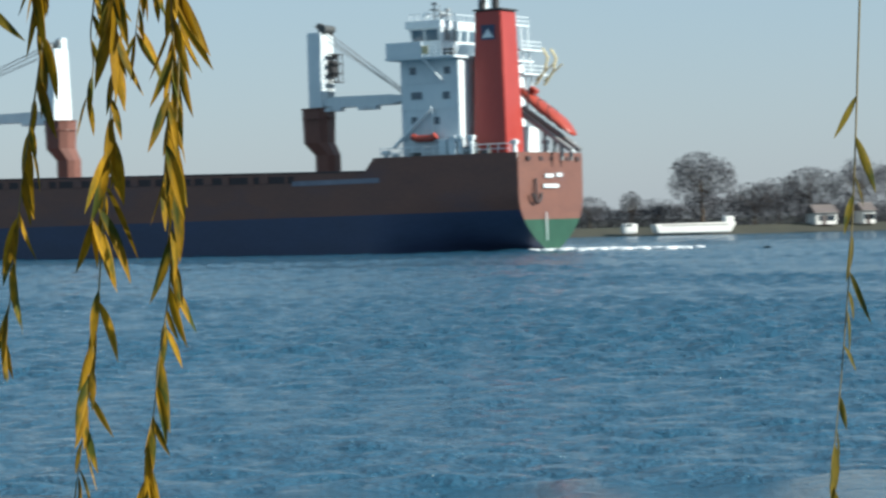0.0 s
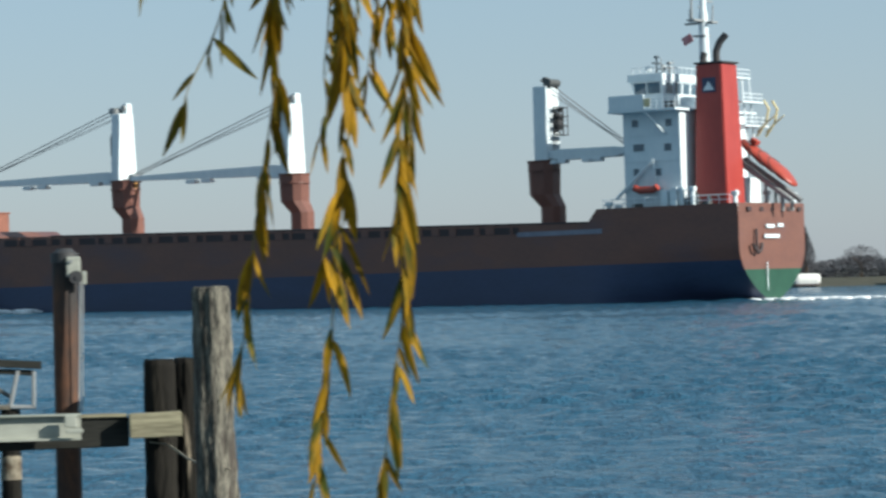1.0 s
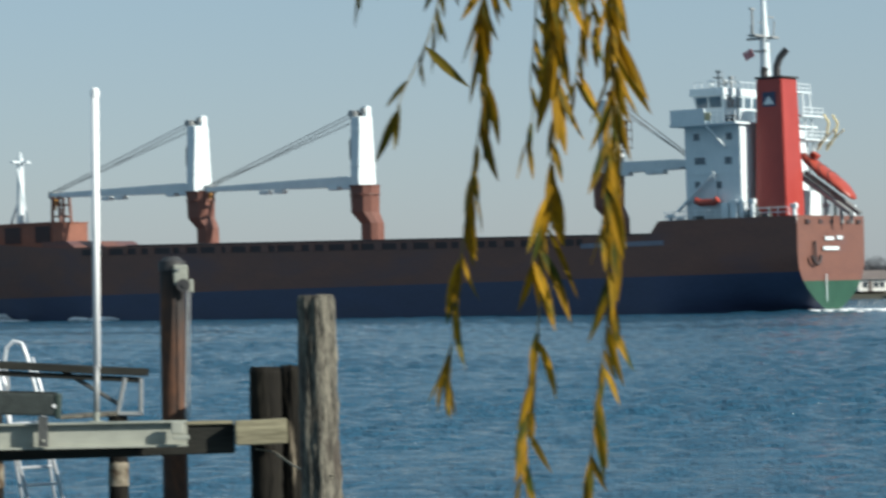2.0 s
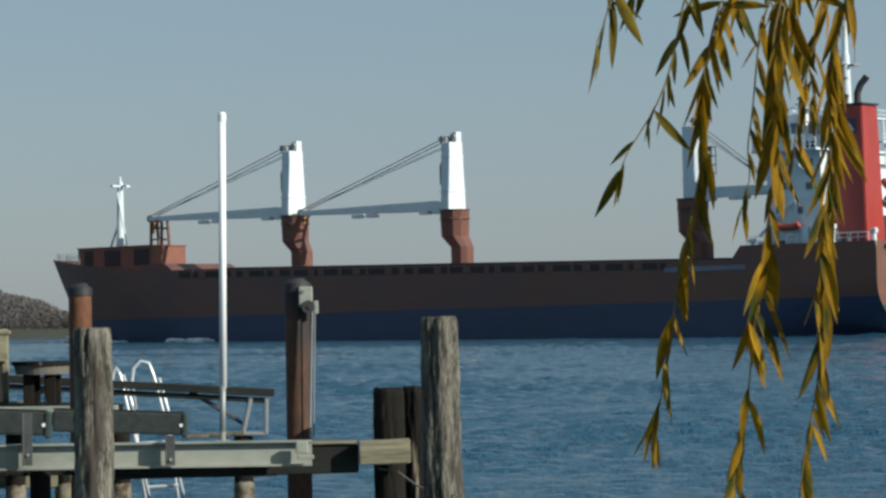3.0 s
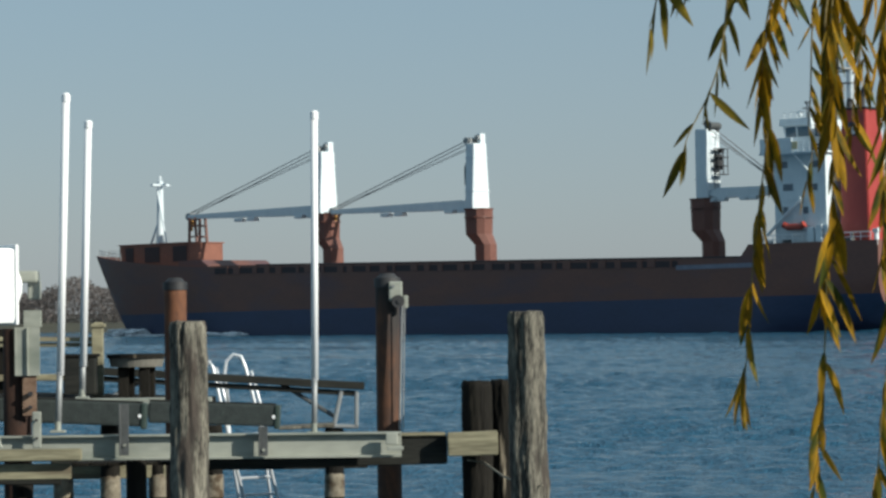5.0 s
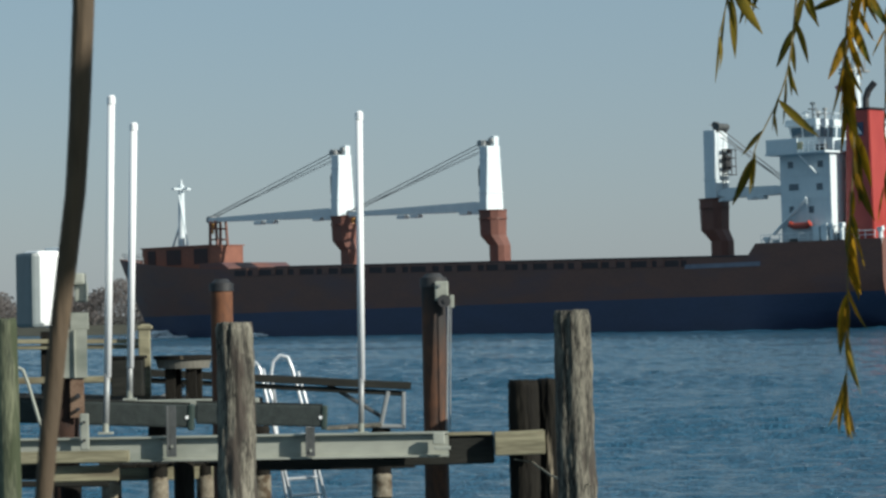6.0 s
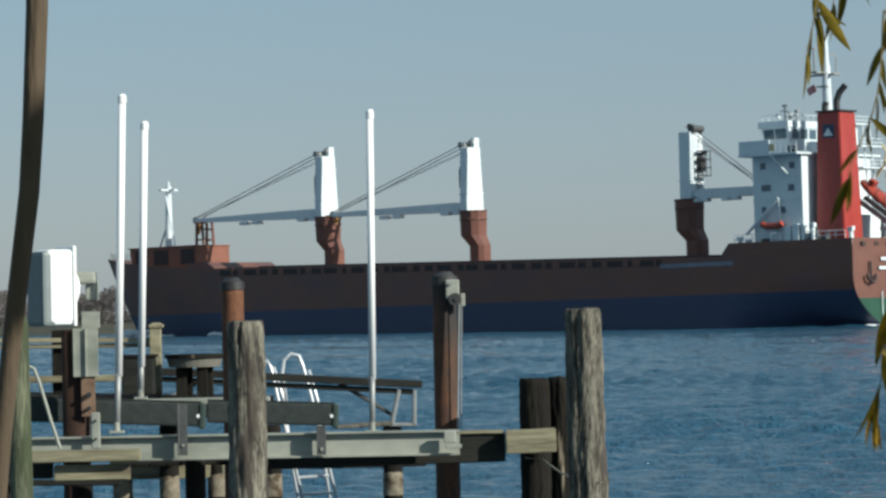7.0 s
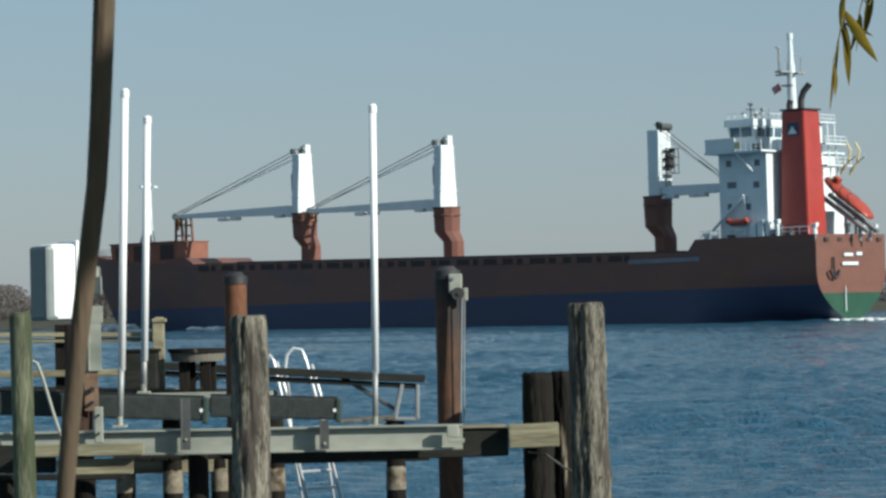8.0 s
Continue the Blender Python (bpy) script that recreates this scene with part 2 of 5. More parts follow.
def tube(bm, p, q, r, r2=None, n=12, cap=True):
    """A straight round bar from p to q."""
    p, q = Vector(p), Vector(q)
    d = q - p
    m = Matrix.Translation((p + q) / 2) @ d.to_track_quat("Z", "Y").to_matrix().to_4x4()
    bmesh.ops.create_cone(bm, cap_ends=cap, segments=n, radius1=r, radius2=r if r2 is None else r2, depth=d.length, matrix=m)
    return bm


def tubed(p, q, r, r2=None, n=12):
    return tube(bmesh.new(), p, q, r, r2, n)


def bent(bm, pts, r, n=8, ends=None):
    """A bar through several points, mitred; r may taper to ends."""
    pts = [Vector(p) for p in pts]
    rings = []
    for i, p in enumerate(pts):
        d = (pts[min(i + 1, len(pts) - 1)] - pts[max(i - 1, 0)]).normalized()
        a = d.orthogonal().normalized() if abs(d.y) > 0.98 else d.cross(Vector((0, 1, 0))).normalized()
        b = d.cross(a)
        rr = r if ends is None else r + (ends - r) * i / (len(pts) - 1)
        rings.append([bm.verts.new(p + rr * (math.cos(2 * math.pi * k / n) * a + math.sin(2 * math.pi * k / n) * b)) for k in range(n)])
    for u, v in zip(rings, rings[1:]):
        for k in range(n):
            bm.faces.new((u[k], u[(k + 1) % n], v[(k + 1) % n], v[k]))
    bm.faces.new(rings[0][::-1])
    bm.faces.new(rings[-1])
    return bm


def prism(bm, outline, axis, lo, hi):
    """A closed outline of (a, b) pushed out along an axis: 'x', 'y' or 'z'."""
    def put(a, b, c):
        return {"x": (c, a, b), "y": (a, c, b), "z": (a, b, c)}[axis]
    u = [bm.verts.new(put(a, b, lo)) for a, b in outline]
    v = [bm.verts.new(put(a, b, hi)) for a, b in outline]
    k = len(outline)
    for i in range(k):
        bm.faces.new((u[i], u[(i + 1) % k], v[(i + 1) % k], v[i]))
    bm.faces.new(u[::-1])
    bm.faces.new(v)
    bmesh.ops.recalc_face_normals(bm, faces=bm.faces)
    return bm


# ---- river ----
def build_water():
    """One sheet of water to the horizon, with low waves, finest where it is seen."""
    rng = np.random.default_rng(5)
    ang = np.radians(np.concatenate([np.arange(-180, -14, 8), np.linspace(-12, 26, 430), np.arange(34, 180, 8)]))
    rad = np.concatenate([[0.01, 6, 14, 22, 30], np.arange(36, 110, 0.21), np.geomspace(110.3, 420, 330), np.geomspace(430, 900, 40), [1300, 2500, 4700]])
    A, Rr = np.meshgrid(ang, rad)
    X, Y = Rr * np.sin(A), Rr * np.cos(A)
    Z = np.zeros_like(X)
    patch = 0.0
    for _ in range(5):
        wl, th = rng.uniform(14, 45), rng.uniform(0, 6.28)
        patch = patch + np.sin(2 * math.pi / wl * (X * math.sin(th) + 0.5 * Y * math.cos(th)) + rng.uniform(0, 6.28))
    for _ in range(44):
        wl = rng.uniform(0.7, 1.9)
        th = rng.normal(0.15, 0.5)
        k = 2 * math.pi / wl
        ph = k * (X * math.sin(th) + Y * math.cos(th)) + rng.uniform(0, 6.28)
        Z += 0.0108 * wl * (np.sin(ph) + 0.3 * np.sin(2 * ph + 0.6))
    Z *= (0.85 + 0.16 * patch) * np.clip((900 - Rr) / 500, 0, 1) * np.clip(300 / Rr, 0.3, 1)
    na, nr = len(ang), len(rad)
    v = np.stack([X, Y, Z], -1).reshape(-1, 3)
    i, j = np.meshgrid(np.arange(nr - 1), np.arange(na), indexing="ij")
    jn = (j + 1) % na
    f = np.stack([i * na + j, i * na + jn, (i + 1) * na + jn, (i + 1) * na + j], -1).reshape(-1, 4)[:, ::-1]
    me = bpy.data.meshes.new("water")
    me.from_pydata(v.tolist(), [], f.tolist())
    me.polygons.foreach_set("use_smooth", [True] * len(me.polygons))
    me.materials.append(WATER)
    return tagged(new("water", me), "blue choppy river water", "water", kind="structure")


water = build_water()

# ---- cargo ship; its own space: x from stern to bow, y to port, z up from the waterline ----
ship = thing("cargo_ship", "red-brown general cargo ship with three white deck cranes", "ship")


def top_of_side(s):
    if s < 17.4:
        return 10.55
    if s < 18.6:
        return 10.55 - (s - 17.4) / 1.2 * 1.5
    if s < 104:
        return 9.05 + 1.6 * (s - 18.6) / 85.4
    return 10.65 + 2.55 * max(0, (s - 112) / 30) ** 1.2


def half_breadth(s, z):
    """Half the hull's breadth at s metres from the stern, z above the waterline."""
    b = 10.0
    if s < 34:
        k = s / 34
        low = min(1, max(0.02, 0.08 + 1.9 * k))
        high = 0.83 + 0.17 * min(1, k * 2.2)
        u = min(1, max(0, (z + 0.8) / 7.0))
        b *= low + (high - low) * (1 - (1 - u) ** 2.4)
    end = 134.6 + 7.6 * max(0, z / 13.2) ** 0.85
    if s > 100:
        k = min(1, max(0, (s - 100) / (end - 100)))
        fullness = 1.7 + 1.3 * min(1, max(0, z / 12))
        b *= max(0.0, 1 - k ** fullness)
    return b


def loft(levels_of, stations):
    """Both sides of the hull between two heights, station by station."""
    bm = bmesh.new()
    for side in (1, -1):
        grid = []
        for s in stations:
            col = []
            for z in levels_of(s):
                end = 134.6 + 7.6 * max(0, z / 13.2) ** 0.85
                x = min(s, end)
                col.append(bm.verts.new((x, side * max(half_breadth(x, z), 0.02), z)))
            grid.append(col)
        for a, b in zip(grid, grid[1:]):
            for i in range(len(a) - 1):
                bm.faces.new((a[i], b[i], b[i + 1], a[i + 1]))
    bmesh.ops.remove_doubles(bm, verts=bm.verts, dist=0.03)
    bmesh.ops.recalc_face_normals(bm, faces=bm.faces)
    return bm


STATIONS = [0, 1, 2.5, 4.5, 7, 10, 14, 17.4, 18.6, 24, 34, 50, 68, 85, 100, 106, 112, 117, 121, 125, 128, 131, 133.5, 135.5, 137.5, 139.5, 141, 142.4]
BAND = 4.1
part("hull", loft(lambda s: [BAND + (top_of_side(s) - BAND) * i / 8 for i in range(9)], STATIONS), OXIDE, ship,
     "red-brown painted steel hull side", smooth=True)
part("hull_band", loft(lambda s: [-4 + (BAND + 4) * i / 12 for i in range(13)], STATIONS), NAVY, ship,
     "lower hull band with blue shade in its colour", smooth=True)


def transom(z0, z1, steps):
    """The flat stern plate between two heights, following the hull's section."""
    bm = bmesh.new()
    rows = []
    for i in range(steps + 1):
        z = z0 + (z1 - z0) * i / steps
        w = half_breadth(0, z)
        rows.append([bm.verts.new((0.02 - 0.5 * (1 - (y / 9) ** 2) * max(0, z) / 11, y, z)) for y in np.linspace(-w, w, 9)])
    for a, b in zip(rows, rows[1:]):
        for k in range(8):
            bm.faces.new((a[k], b[k], b[k + 1], a[k + 1]))
    bmesh.ops.recalc_face_normals(bm, faces=bm.faces)
    return bm


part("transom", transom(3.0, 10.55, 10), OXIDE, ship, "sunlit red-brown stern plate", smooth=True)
part("transom_band", transom(-3, 3.0, 8), GREEN, ship, "green stern band", smooth=True)
# decks
part("main_deck", prism(bmesh.new(), [(17.6, -9.7), (17.6, 9.7), (100, 9.7), (116, 8), (116, -8), (100, -9.7)], "z", 7.6, 7.8), DECKRED, ship)
part("poop_deck", prism(bmesh.new(), [(0.2, -8.2), (0.2, 8.2), (17.6, 9.6), (17.6, -9.6)], "z", 9.4, 9.55), DECKRED, ship)
part("poop_front", boxed((17.5, 0, 9.0), (0.2, 19.2, 3.0)), OXIDE, ship)
part("forecastle_deck", prism(bmesh.new(), [(112, -8.4), (112, 8.4), (122, 6.8), (131, 4), (137, 1.2), (137, -1.2), (131, -4), (122, -6.8)], "z", 10.3, 10.45), DECKRED, ship)
for s0 in range(6):
    part("hatch_cover", boxed((28 + s0 * 13.2, 0, 8.5 + 0.12 * s0), (12.6, 15.5, 1.5), 0.08), DECKRED, ship)
# side gallery below the rail: dark strip painting the openings' shade, and uprights
part("shade_strip", boxed((68, 9.96, 9.2), (80, 0.14, 0.8), rot=Matrix.Rotation(radians(-1.07), 3, "Y")), DARKGAP, ship, "dark strip painting the gallery's shade under the rail")
for i in range(30):
    s0 = 29.0 + i * 2.65
    z0 = 9.05 + 1.6 * (s0 - 18.6) / 85.4
    part("bulwark_stay", boxed((s0 + 0.5 * math.sin(i * 2.3), 10.03, z0 - 0.66 + 0.08 * math.sin(i * 1.7)), (0.35 + 0.9 * abs(math.sin(i * 1.3)), 0.16, 1.1), 0.03), OXIDE, ship)
part("side_stripe", boxed((22.5, 10.02, 8.0), (11.5, 0.06, 0.55)), material("faded grey-blue plate", (0.12, 0.13, 0.17), (0.2, 0.21, 0.26), 0.4, 0.5, 0.02), ship)
rail = bmesh.new()
for s0, s1 in zip(STATIONS[8:14], STATIONS[9:15]):
    tube(rail, (s0, 9.95, top_of_side(s0)), (s1, 9.95, top_of_side(s1)), 0.12, n=6)
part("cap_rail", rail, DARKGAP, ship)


def deck_crane(s, base, jib_aim, jib_len):
    """Slewing crane: cranked pedestal, white tower, jib and wires. jib_aim: +1 to the bow, -1 to the stern."""
    z1, z2 = (17.0, 26.2) if jib_aim < 0 else ((17.3, 26.5) if s < 80 else (17.75, 26.9))
    bm = bmesh.new()
    # cranked pedestal: narrow foot, sloping out to a broad collar
    prof = [(base, -0.55, 1.3), (base + 3.4, -0.55, 1.3), (base + 4.9, 0.55, 1.6), (z1 - 0.25, 0.55, 1.7), (z1, 0.55, 1.8)]
    rings = []
    for z, dx, r in prof:
        rings.append([bm.verts.new((s - 0.55 + dx + r * 1.02 * a, r * b, z)) for a, b in
                      ((-1, -.55), (-.55, -1), (.55, -1), (1, -.55), (1, .55), (.55, 1), (-.55, 1), (-1, .55))])
    for u, v in zip(rings, rings[1:]):
        for k in range(8):
            bm.faces.new((u[k], u[(k + 1) % 8], v[(k + 1) % 8], v[k]))
    bm.faces.new(rings[-1])
    part("crane_pedestal", bm, PEDESTAL, ship, "brown-red cranked crane pedestal")
    bm = bmesh.new()
    rings = []
    mid = s + 0.2 if jib_aim > 0 else s - 0.5      # the tower is a broad thin slab set across the ship
    foot, top, thick = (1.85, 1.42, 0.68) if jib_aim > 0 else (1.58, 1.42, 0.9)
    for z, r, rx in ((z1 + 0.02, foot, thick), (z1 + 1.2, foot, thick), (z2 - 1.6, top, thick * 1.08), (z2 - 0.3, top, thick * 1.05)):
        rings.append([bm.verts.new((mid + rx * a, r * b, z)) for a, b in ((-1, -1), (1, -1), (1, 1), (-1, 1))])
    for u, v in zip(rings, rings[1:]):
        for k in range(4):
            bm.faces.new((u[k], u[(k + 1) % 4], v[(k + 1) % 4], v[k]))
    bm.faces.new(rings[-1])
    bmesh.ops.bevel(bm, geom=list(bm.edges), offset=0.08, segments=1, affect="EDGES")
    tower = part("crane_tower", bm, WHITE, ship, "white crane tower")
    face = mid + thick * jib_aim                   # the side towards the jib
    head = bmesh.new()
    for y in (-0.95, 0.95):
        box(head, (face - 0.1 * jib_aim, y, z2 - 0.05), (0.9, 0.22, 1.1), bevel=0.06)
    tube(head, (face + 0.15 * jib_aim, -1.2, z2 + 0.1), (face + 0.15 * jib_aim, 1.2, z2 + 0.1), 0.46, n=14)
    tube(head, (face - 0.9 * jib_aim, -0.6, z2 + 0.5), (face - 0.9 * jib_aim, 0.2, z2 + 0.5), 0.36, n=12)
    part("sheave_head", head, GREYMETAL if jib_aim > 0 else DARKSTEEL, tower, "grey cable sheaves")
    if jib_aim > 0:
        part("tower_peak", boxed((mid - 0.3, -0.75, z2 + 0.25), (0.7, 1.1, 1.7), 0.1), WHITE, tower)
        part("cab", box(boxed((face + 0.35, 0.7, z1 + 4.6), (0.5, 0.9, 2.6), 0.08), (face + 0.3, 0.7, z1 + 6.1), (0.4, 0.7, 0.3)), DARKSTEEL, tower, "dark glazed crane cab")
    for z in (z1 + 2.4, z2 - 2.2):
        part("tower_band", boxed((mid, 0, z), (2 * thick * 1.08 + 0.06, 2 * foot * (1 if z < 21 else 0.83) + 0.05, 0.1)), WHITE, tower)
    part("collar", tubed((s, 0, z1 - 1.3), (s, 0, z1 - 1.1), 2.0, n=20), PEDESTAL, ship)
    lad = bmesh.new()
    for zz in np.arange(z1 + 0.6, z1 + 6.2, 0.55):
        box(lad, (face + 0.12 * jib_aim, -0.4, zz), (0.12, 0.7, 0.08))
    for y in (-0.75, -0.05):
        tube(lad, (face + 0.12 * jib_aim, y, z1 + 0.4), (face + 0.12 * jib_aim, y, z1 + 6.3), 0.05, n=5)
    part("tower_ladder", lad, GREYMETAL, tower)
    # jib: a flat box girder with brackets and lamps
    x0, x1 = face, s + jib_len * jib_aim
    zj0, zj1 = z1 + 0.55, z1 + 0.15 + 0.5
    jb = bmesh.new()
    for y in (-0.75, 0.75):
        prism(jb, [(x0, zj0 - 0.3), (x0 + 1.5 * jib_aim, zj0 - 0.62), (x0 + 9 * jib_aim, zj0 - 0.55), (x1, zj1 - 0.3), (x1, zj1 + 0.25), (x0 + 9 * jib_aim, zj0 + 0.6), (x0 + 1.5 * jib_aim, zj0 + 0.68), (x0, zj0 + 0.4)], "y", y - 0.28, y + 0.28)
    for k in range(9):
        xx = x0 + (x1 - x0) * (0.08 + 0.105 * k)
        box(jb, (xx, 0, zj0 + 0.05), (0.25, 1.1, 0.35))
    jib = part("jib", jb, WHITE, ship, "white box-girder crane jib lowered level")
    for fr in (0.05, 0.14, 0.5, 0.6):
        part("jib_bracket", boxed((x0 + (x1 - x0) * fr, 0.6, zj0 - 0.8), (1.5, 1.1, 0.5), 0.06), WHITE, jib)
    tip = bmesh.new()
    tube(tip, (x1, -0.9, zj1), (x1, 0.9, zj1), 0.55, n=14)
    part("jib_sheave", tip, GREYMETAL, jib)
    part("hook_block", box(boxed((x1 + 0.2 * jib_aim, 0, zj1 - 1.0), (0.8, 0.6, 1.1), 0.15), (x1 + 0.2 * jib_aim, 0, zj1 - 1.8), (0.4, 0.3, 0.6), bevel=0.1),
         HOOKY, jib, "yellow-brown hook block")
    for y, dz in ((-0.7, 0.5), (0.7, 0.5), (-0.35, -0.5), (0.35, -0.5)):
        part("luffing_wire", tubed((s + (0.2 + 0.3 * (dz < 0)) * jib_aim, y, z2 - 0.05 + dz * 1.1), (x1, y, zj1 + 0.42), 0.065 if dz > 0 else 0.04, n=5), CABLE, jib)


deck_crane(95.3, 9.3, 1, 26.5)
deck_crane(67.6, 8.9, 1, 26.0)
deck_crane(30.3, 8.0, -1, 12.0)
cage = bmesh.new()
box(cage, (28.5, -0.5, 21.6), (0.6, 1.2, 2.0), bevel=0.1)
box(cage, (28.3, -0.9, 23.0), (0.5, 0.7, 0.5), bevel=0.08)
for y in (-1.5, -0.5, 0.5):
    for x in (27.7, 28.4):
        tube(cage, (x, y, 20.0), (x, y, 23.3), 0.06, n=5)
for z in (20.0, 21.1, 22.2, 23.3):
    box(cage, (28.05, -0.5, z), (0.9, 2.2, 0.1))
part("crane_machinery", cage, BLACK, ship, "black winch machinery in a railed cage on the crane")
# jib rest at the forecastle
rest = bmesh.new()
for y in (-1.1, 1.1):
    tube(rest, (119.6, y, 10.4), (120.2, y, 18.2), 0.22, n=8)
    tube(rest, (121.6, y, 10.4), (121.3, y, 18.2), 0.22, n=8)
for z in (12.2, 13.8, 15.4, 17.0):
    tube(rest, (119.9, -1.1, z), (121.4, -1.1, z), 0.12, n=6)
    tube(rest, (119.9, 1.1, z), (121.4, 1.1, z), 0.12, n=6)
    tube(rest, (119.9, -1.1, z), (119.9, 1.1, z), 0.12, n=6)
part("jib_rest", rest, PEDESTAL, ship, "red-brown lattice jib rest")
# forecastle house, mast, rails
fh = bmesh.new()
box(fh, (126.3, 0, 12.4), (14.4, 7.2, 4.1), bevel=0.12)
fhouse = part("forecastle_house", fh, DECKRED, ship, "orange-red forecastle store house")
for x, w in ((131.4, 1.7), (126.7, 3.1), (121.0, 2.9)):
    part("doorway", boxed((x, 3.62, 12.9), (w, 0.12, 2.3), 0.03), DARKGAP, fhouse)
part("forecastle_step", prism(bmesh.new(), [(112.2, 10.4), (112.2, 10.9), (113.6, 11.7), (118, 11.7), (118, 10.4)], "y", -7.0, 7.0), OXIDE, ship)
mast = bmesh.new()
tube(mast, (128.5, 0, 14.4), (128.3, 0, 24.0), 0.62, 0.42, n=12)
tube(mast, (128.3, 0, 24.0), (128.3, 0, 24.8), 0.2, 0.15, n=8)
box(mast, (128.3, 0, 23.4), (0.5, 3.6, 0.3), bevel=0.05)
box(mast, (128.3, 0, 23.4), (2.8, 0.4, 0.25), bevel=0.05)
tube(mast, (128.5, 0, 18.5), (130.6, 0, 14.4), 0.16, n=8)
part("foremast", mast, WHITE, ship, "white foremast with crosstree")
for side in (1, -1):
    rails = bmesh.new()
    spots = [(s0, side * half_breadth(s0, 13) * 0.93, top_of_side(s0)) for s0 in np.arange(131.5, 141, 1.5)]
    for x, y, z in spots:
        tube(rails, (x, y, z - 0.2), (x, y, z + 0.97), 0.05, n=5)
    for dz in (0.5, 0.95):
        bent(rails, [(x, y, z + dz) for x, y, z in spots], 0.045, 5)
    part("bow_rail", rails, GREYMETAL, ship)
part("bow_locker", boxed((134.6, 1.6, 13.6), (1.0, 0.9, 1.6), 0.08), BLACK, ship)
part("mast_stay", tubed((128.4, 0.5, 22.5), (126.6, 0.6, 14.4), 0.14, n=6), WHITE, ship)
part("roof_lip", boxed((126.3, 0, 14.5), (14.7, 7.6, 0.16), 0.04), DECKRED, ship)

# accommodation
house = part("deckhouse", prism(bmesh.new(), [(7.1, -8.2), (7.1, 8.2), (14.5, 8.2), (14.5, -8.2)], "z", 9.5, 21.6), WHITE, ship, "white accommodation block")
for x, z, w in ((12.9, 20.2, 0.8), (8.5, 20.1, 0.8), (12.5, 17.4, 1.4), (8.7, 17.3, 0.9), (12.9, 14.6, 0.7), (10.0, 14.5, 0.7), (9.0, 11.6, 0.8)):
    wn = part("house_window", boxed((x, 8.22, z), (w + 0.16, 0.06, 1.0), 0.02), WHITE, house)
    part("pane", boxed((x, 8.26, z), (w, 0.05, 0.82), 0.02), BRIDGEGLASS, wn)
for z in (12.7, 15.8, 18.8):
    part("deck_line", boxed((10.8, 8.24, z), (7.4, 0.08, 0.09)), WHITE, house)
part("bridge_deck", boxed((11.05, 0, 21.55), (8.9, 20.0, 0.28), 0.05), WHITE, house)
for side in (1, -1):
    wing = bmesh.new()
    box(wing, (13.0, side * 9.9, 22.55), (4.6, 0.2, 1.72), bevel=0.05)
    box(wing, (15.3, side * 7.9, 22.55), (0.2, 4.0, 1.72), bevel=0.05)
    part("wing_bulwark", wing, WHITE, house, "white plated bridge wing bulwark")
part("wing_brace", tubed((10.8, 9.7, 21.4), (9.0, 8.3, 18.9), 0.15, n=6), WHITE, house)
br = bmesh.new()
for x in np.arange(6.7, 10.8, 0.8):
    tube(br, (x, 9.9, 21.7), (x, 9.9, 22.9), 0.06, n=5)
for z in (22.1, 22.5, 22.9):
    tube(br, (6.7, 9.9, z), (10.7, 9.9, z), 0.055, n=5)
part("bridge_rail", br, WHITE, house, "white bridge deck rail")
part("liferaft", tubed((7.1, 9.2, 22.15), (8.2, 9.2, 22.15), 0.45, n=12), BLACK, house)
part("lifebuoy", boxed((10.3, 9.98, 22.4), (0.8, 0.12, 0.9), 0.05), CREAM, house)
wh = bmesh.new()
rings = []
for z, g in ((21.7, 0.0), (23.6, 0.0), (25.1, 0.25), (25.15, 0.55), (26.0, 0.5)):
    rings.append([wh.verts.new((x, y, z)) for x, y in ((10.6 - g * .5, -5.5 - g), (14.4 + g, -5.5 - g), (14.4 + g, 5.5 + g), (10.6 - g * .5, 5.5 + g))])
for u, v in zip(rings, rings[1:]):
    for k in range(4):
        wh.faces.new((u[k], u[(k + 1) % 4], v[(k + 1) % 4], v[k]))
wh.faces.new(rings[-1])
whouse = part("wheelhouse", wh, WHITE, house, "white wheelhouse with a band of large windows")
for x, w in ((13.5, 1.5), (11.7, 1.6)):
    part("bridge_window", boxed((x, 5.66, 24.35), (w, 0.1, 1.25), 0.03, rot=Matrix.Rotation(radians(-9), 3, "X")), BRIDGEGLASS, whouse)
for y in (-4, -2, 0, 2, 4):
    part("bridge_window", boxed((14.55, y, 24.35), (0.1, 1.6, 1.25), 0.03, rot=Matrix.Rotation(radians(9), 3, "Y")), BRIDGEGLASS, whouse)
    part("bridge_window", boxed((10.55, y, 24.35), (0.1, 1.6, 1.25), 0.03, rot=Matrix.Rotation(radians(-4), 3, "Y")), BRIDGEGLASS, whouse)
rr2 = bmesh.new()
for x, y in itertools.chain(((x, 5.7) for x in np.arange(10.6, 14.6, 0.95)), ((10.5, y) for y in np.arange(-5, 5.6, 1.2))):
    tube(rr2, (x, y, 25.9), (x, y, 26.8), 0.04, n=5)
tube(rr2, (10.5, 5.7, 26.8), (14.5, 5.7, 26.8), 0.045, n=5)
tube(rr2, (10.5, 5.7, 26.8), (10.5, -5, 26.8), 0.045, n=5)
part("roof_rail", rr2, WHITE, whouse)
dome = tubed((13.5, 3.5, 25.7), (13.5, 3.5, 26.4), 0.08, n=6)
bmesh.ops.create_uvsphere(dome, u_segments=10, v_segments=8, radius=0.45, matrix=Matrix.Translation((13.5, 3.5, 26.7)))
part("satellite_dome", dome, WHITE, house)
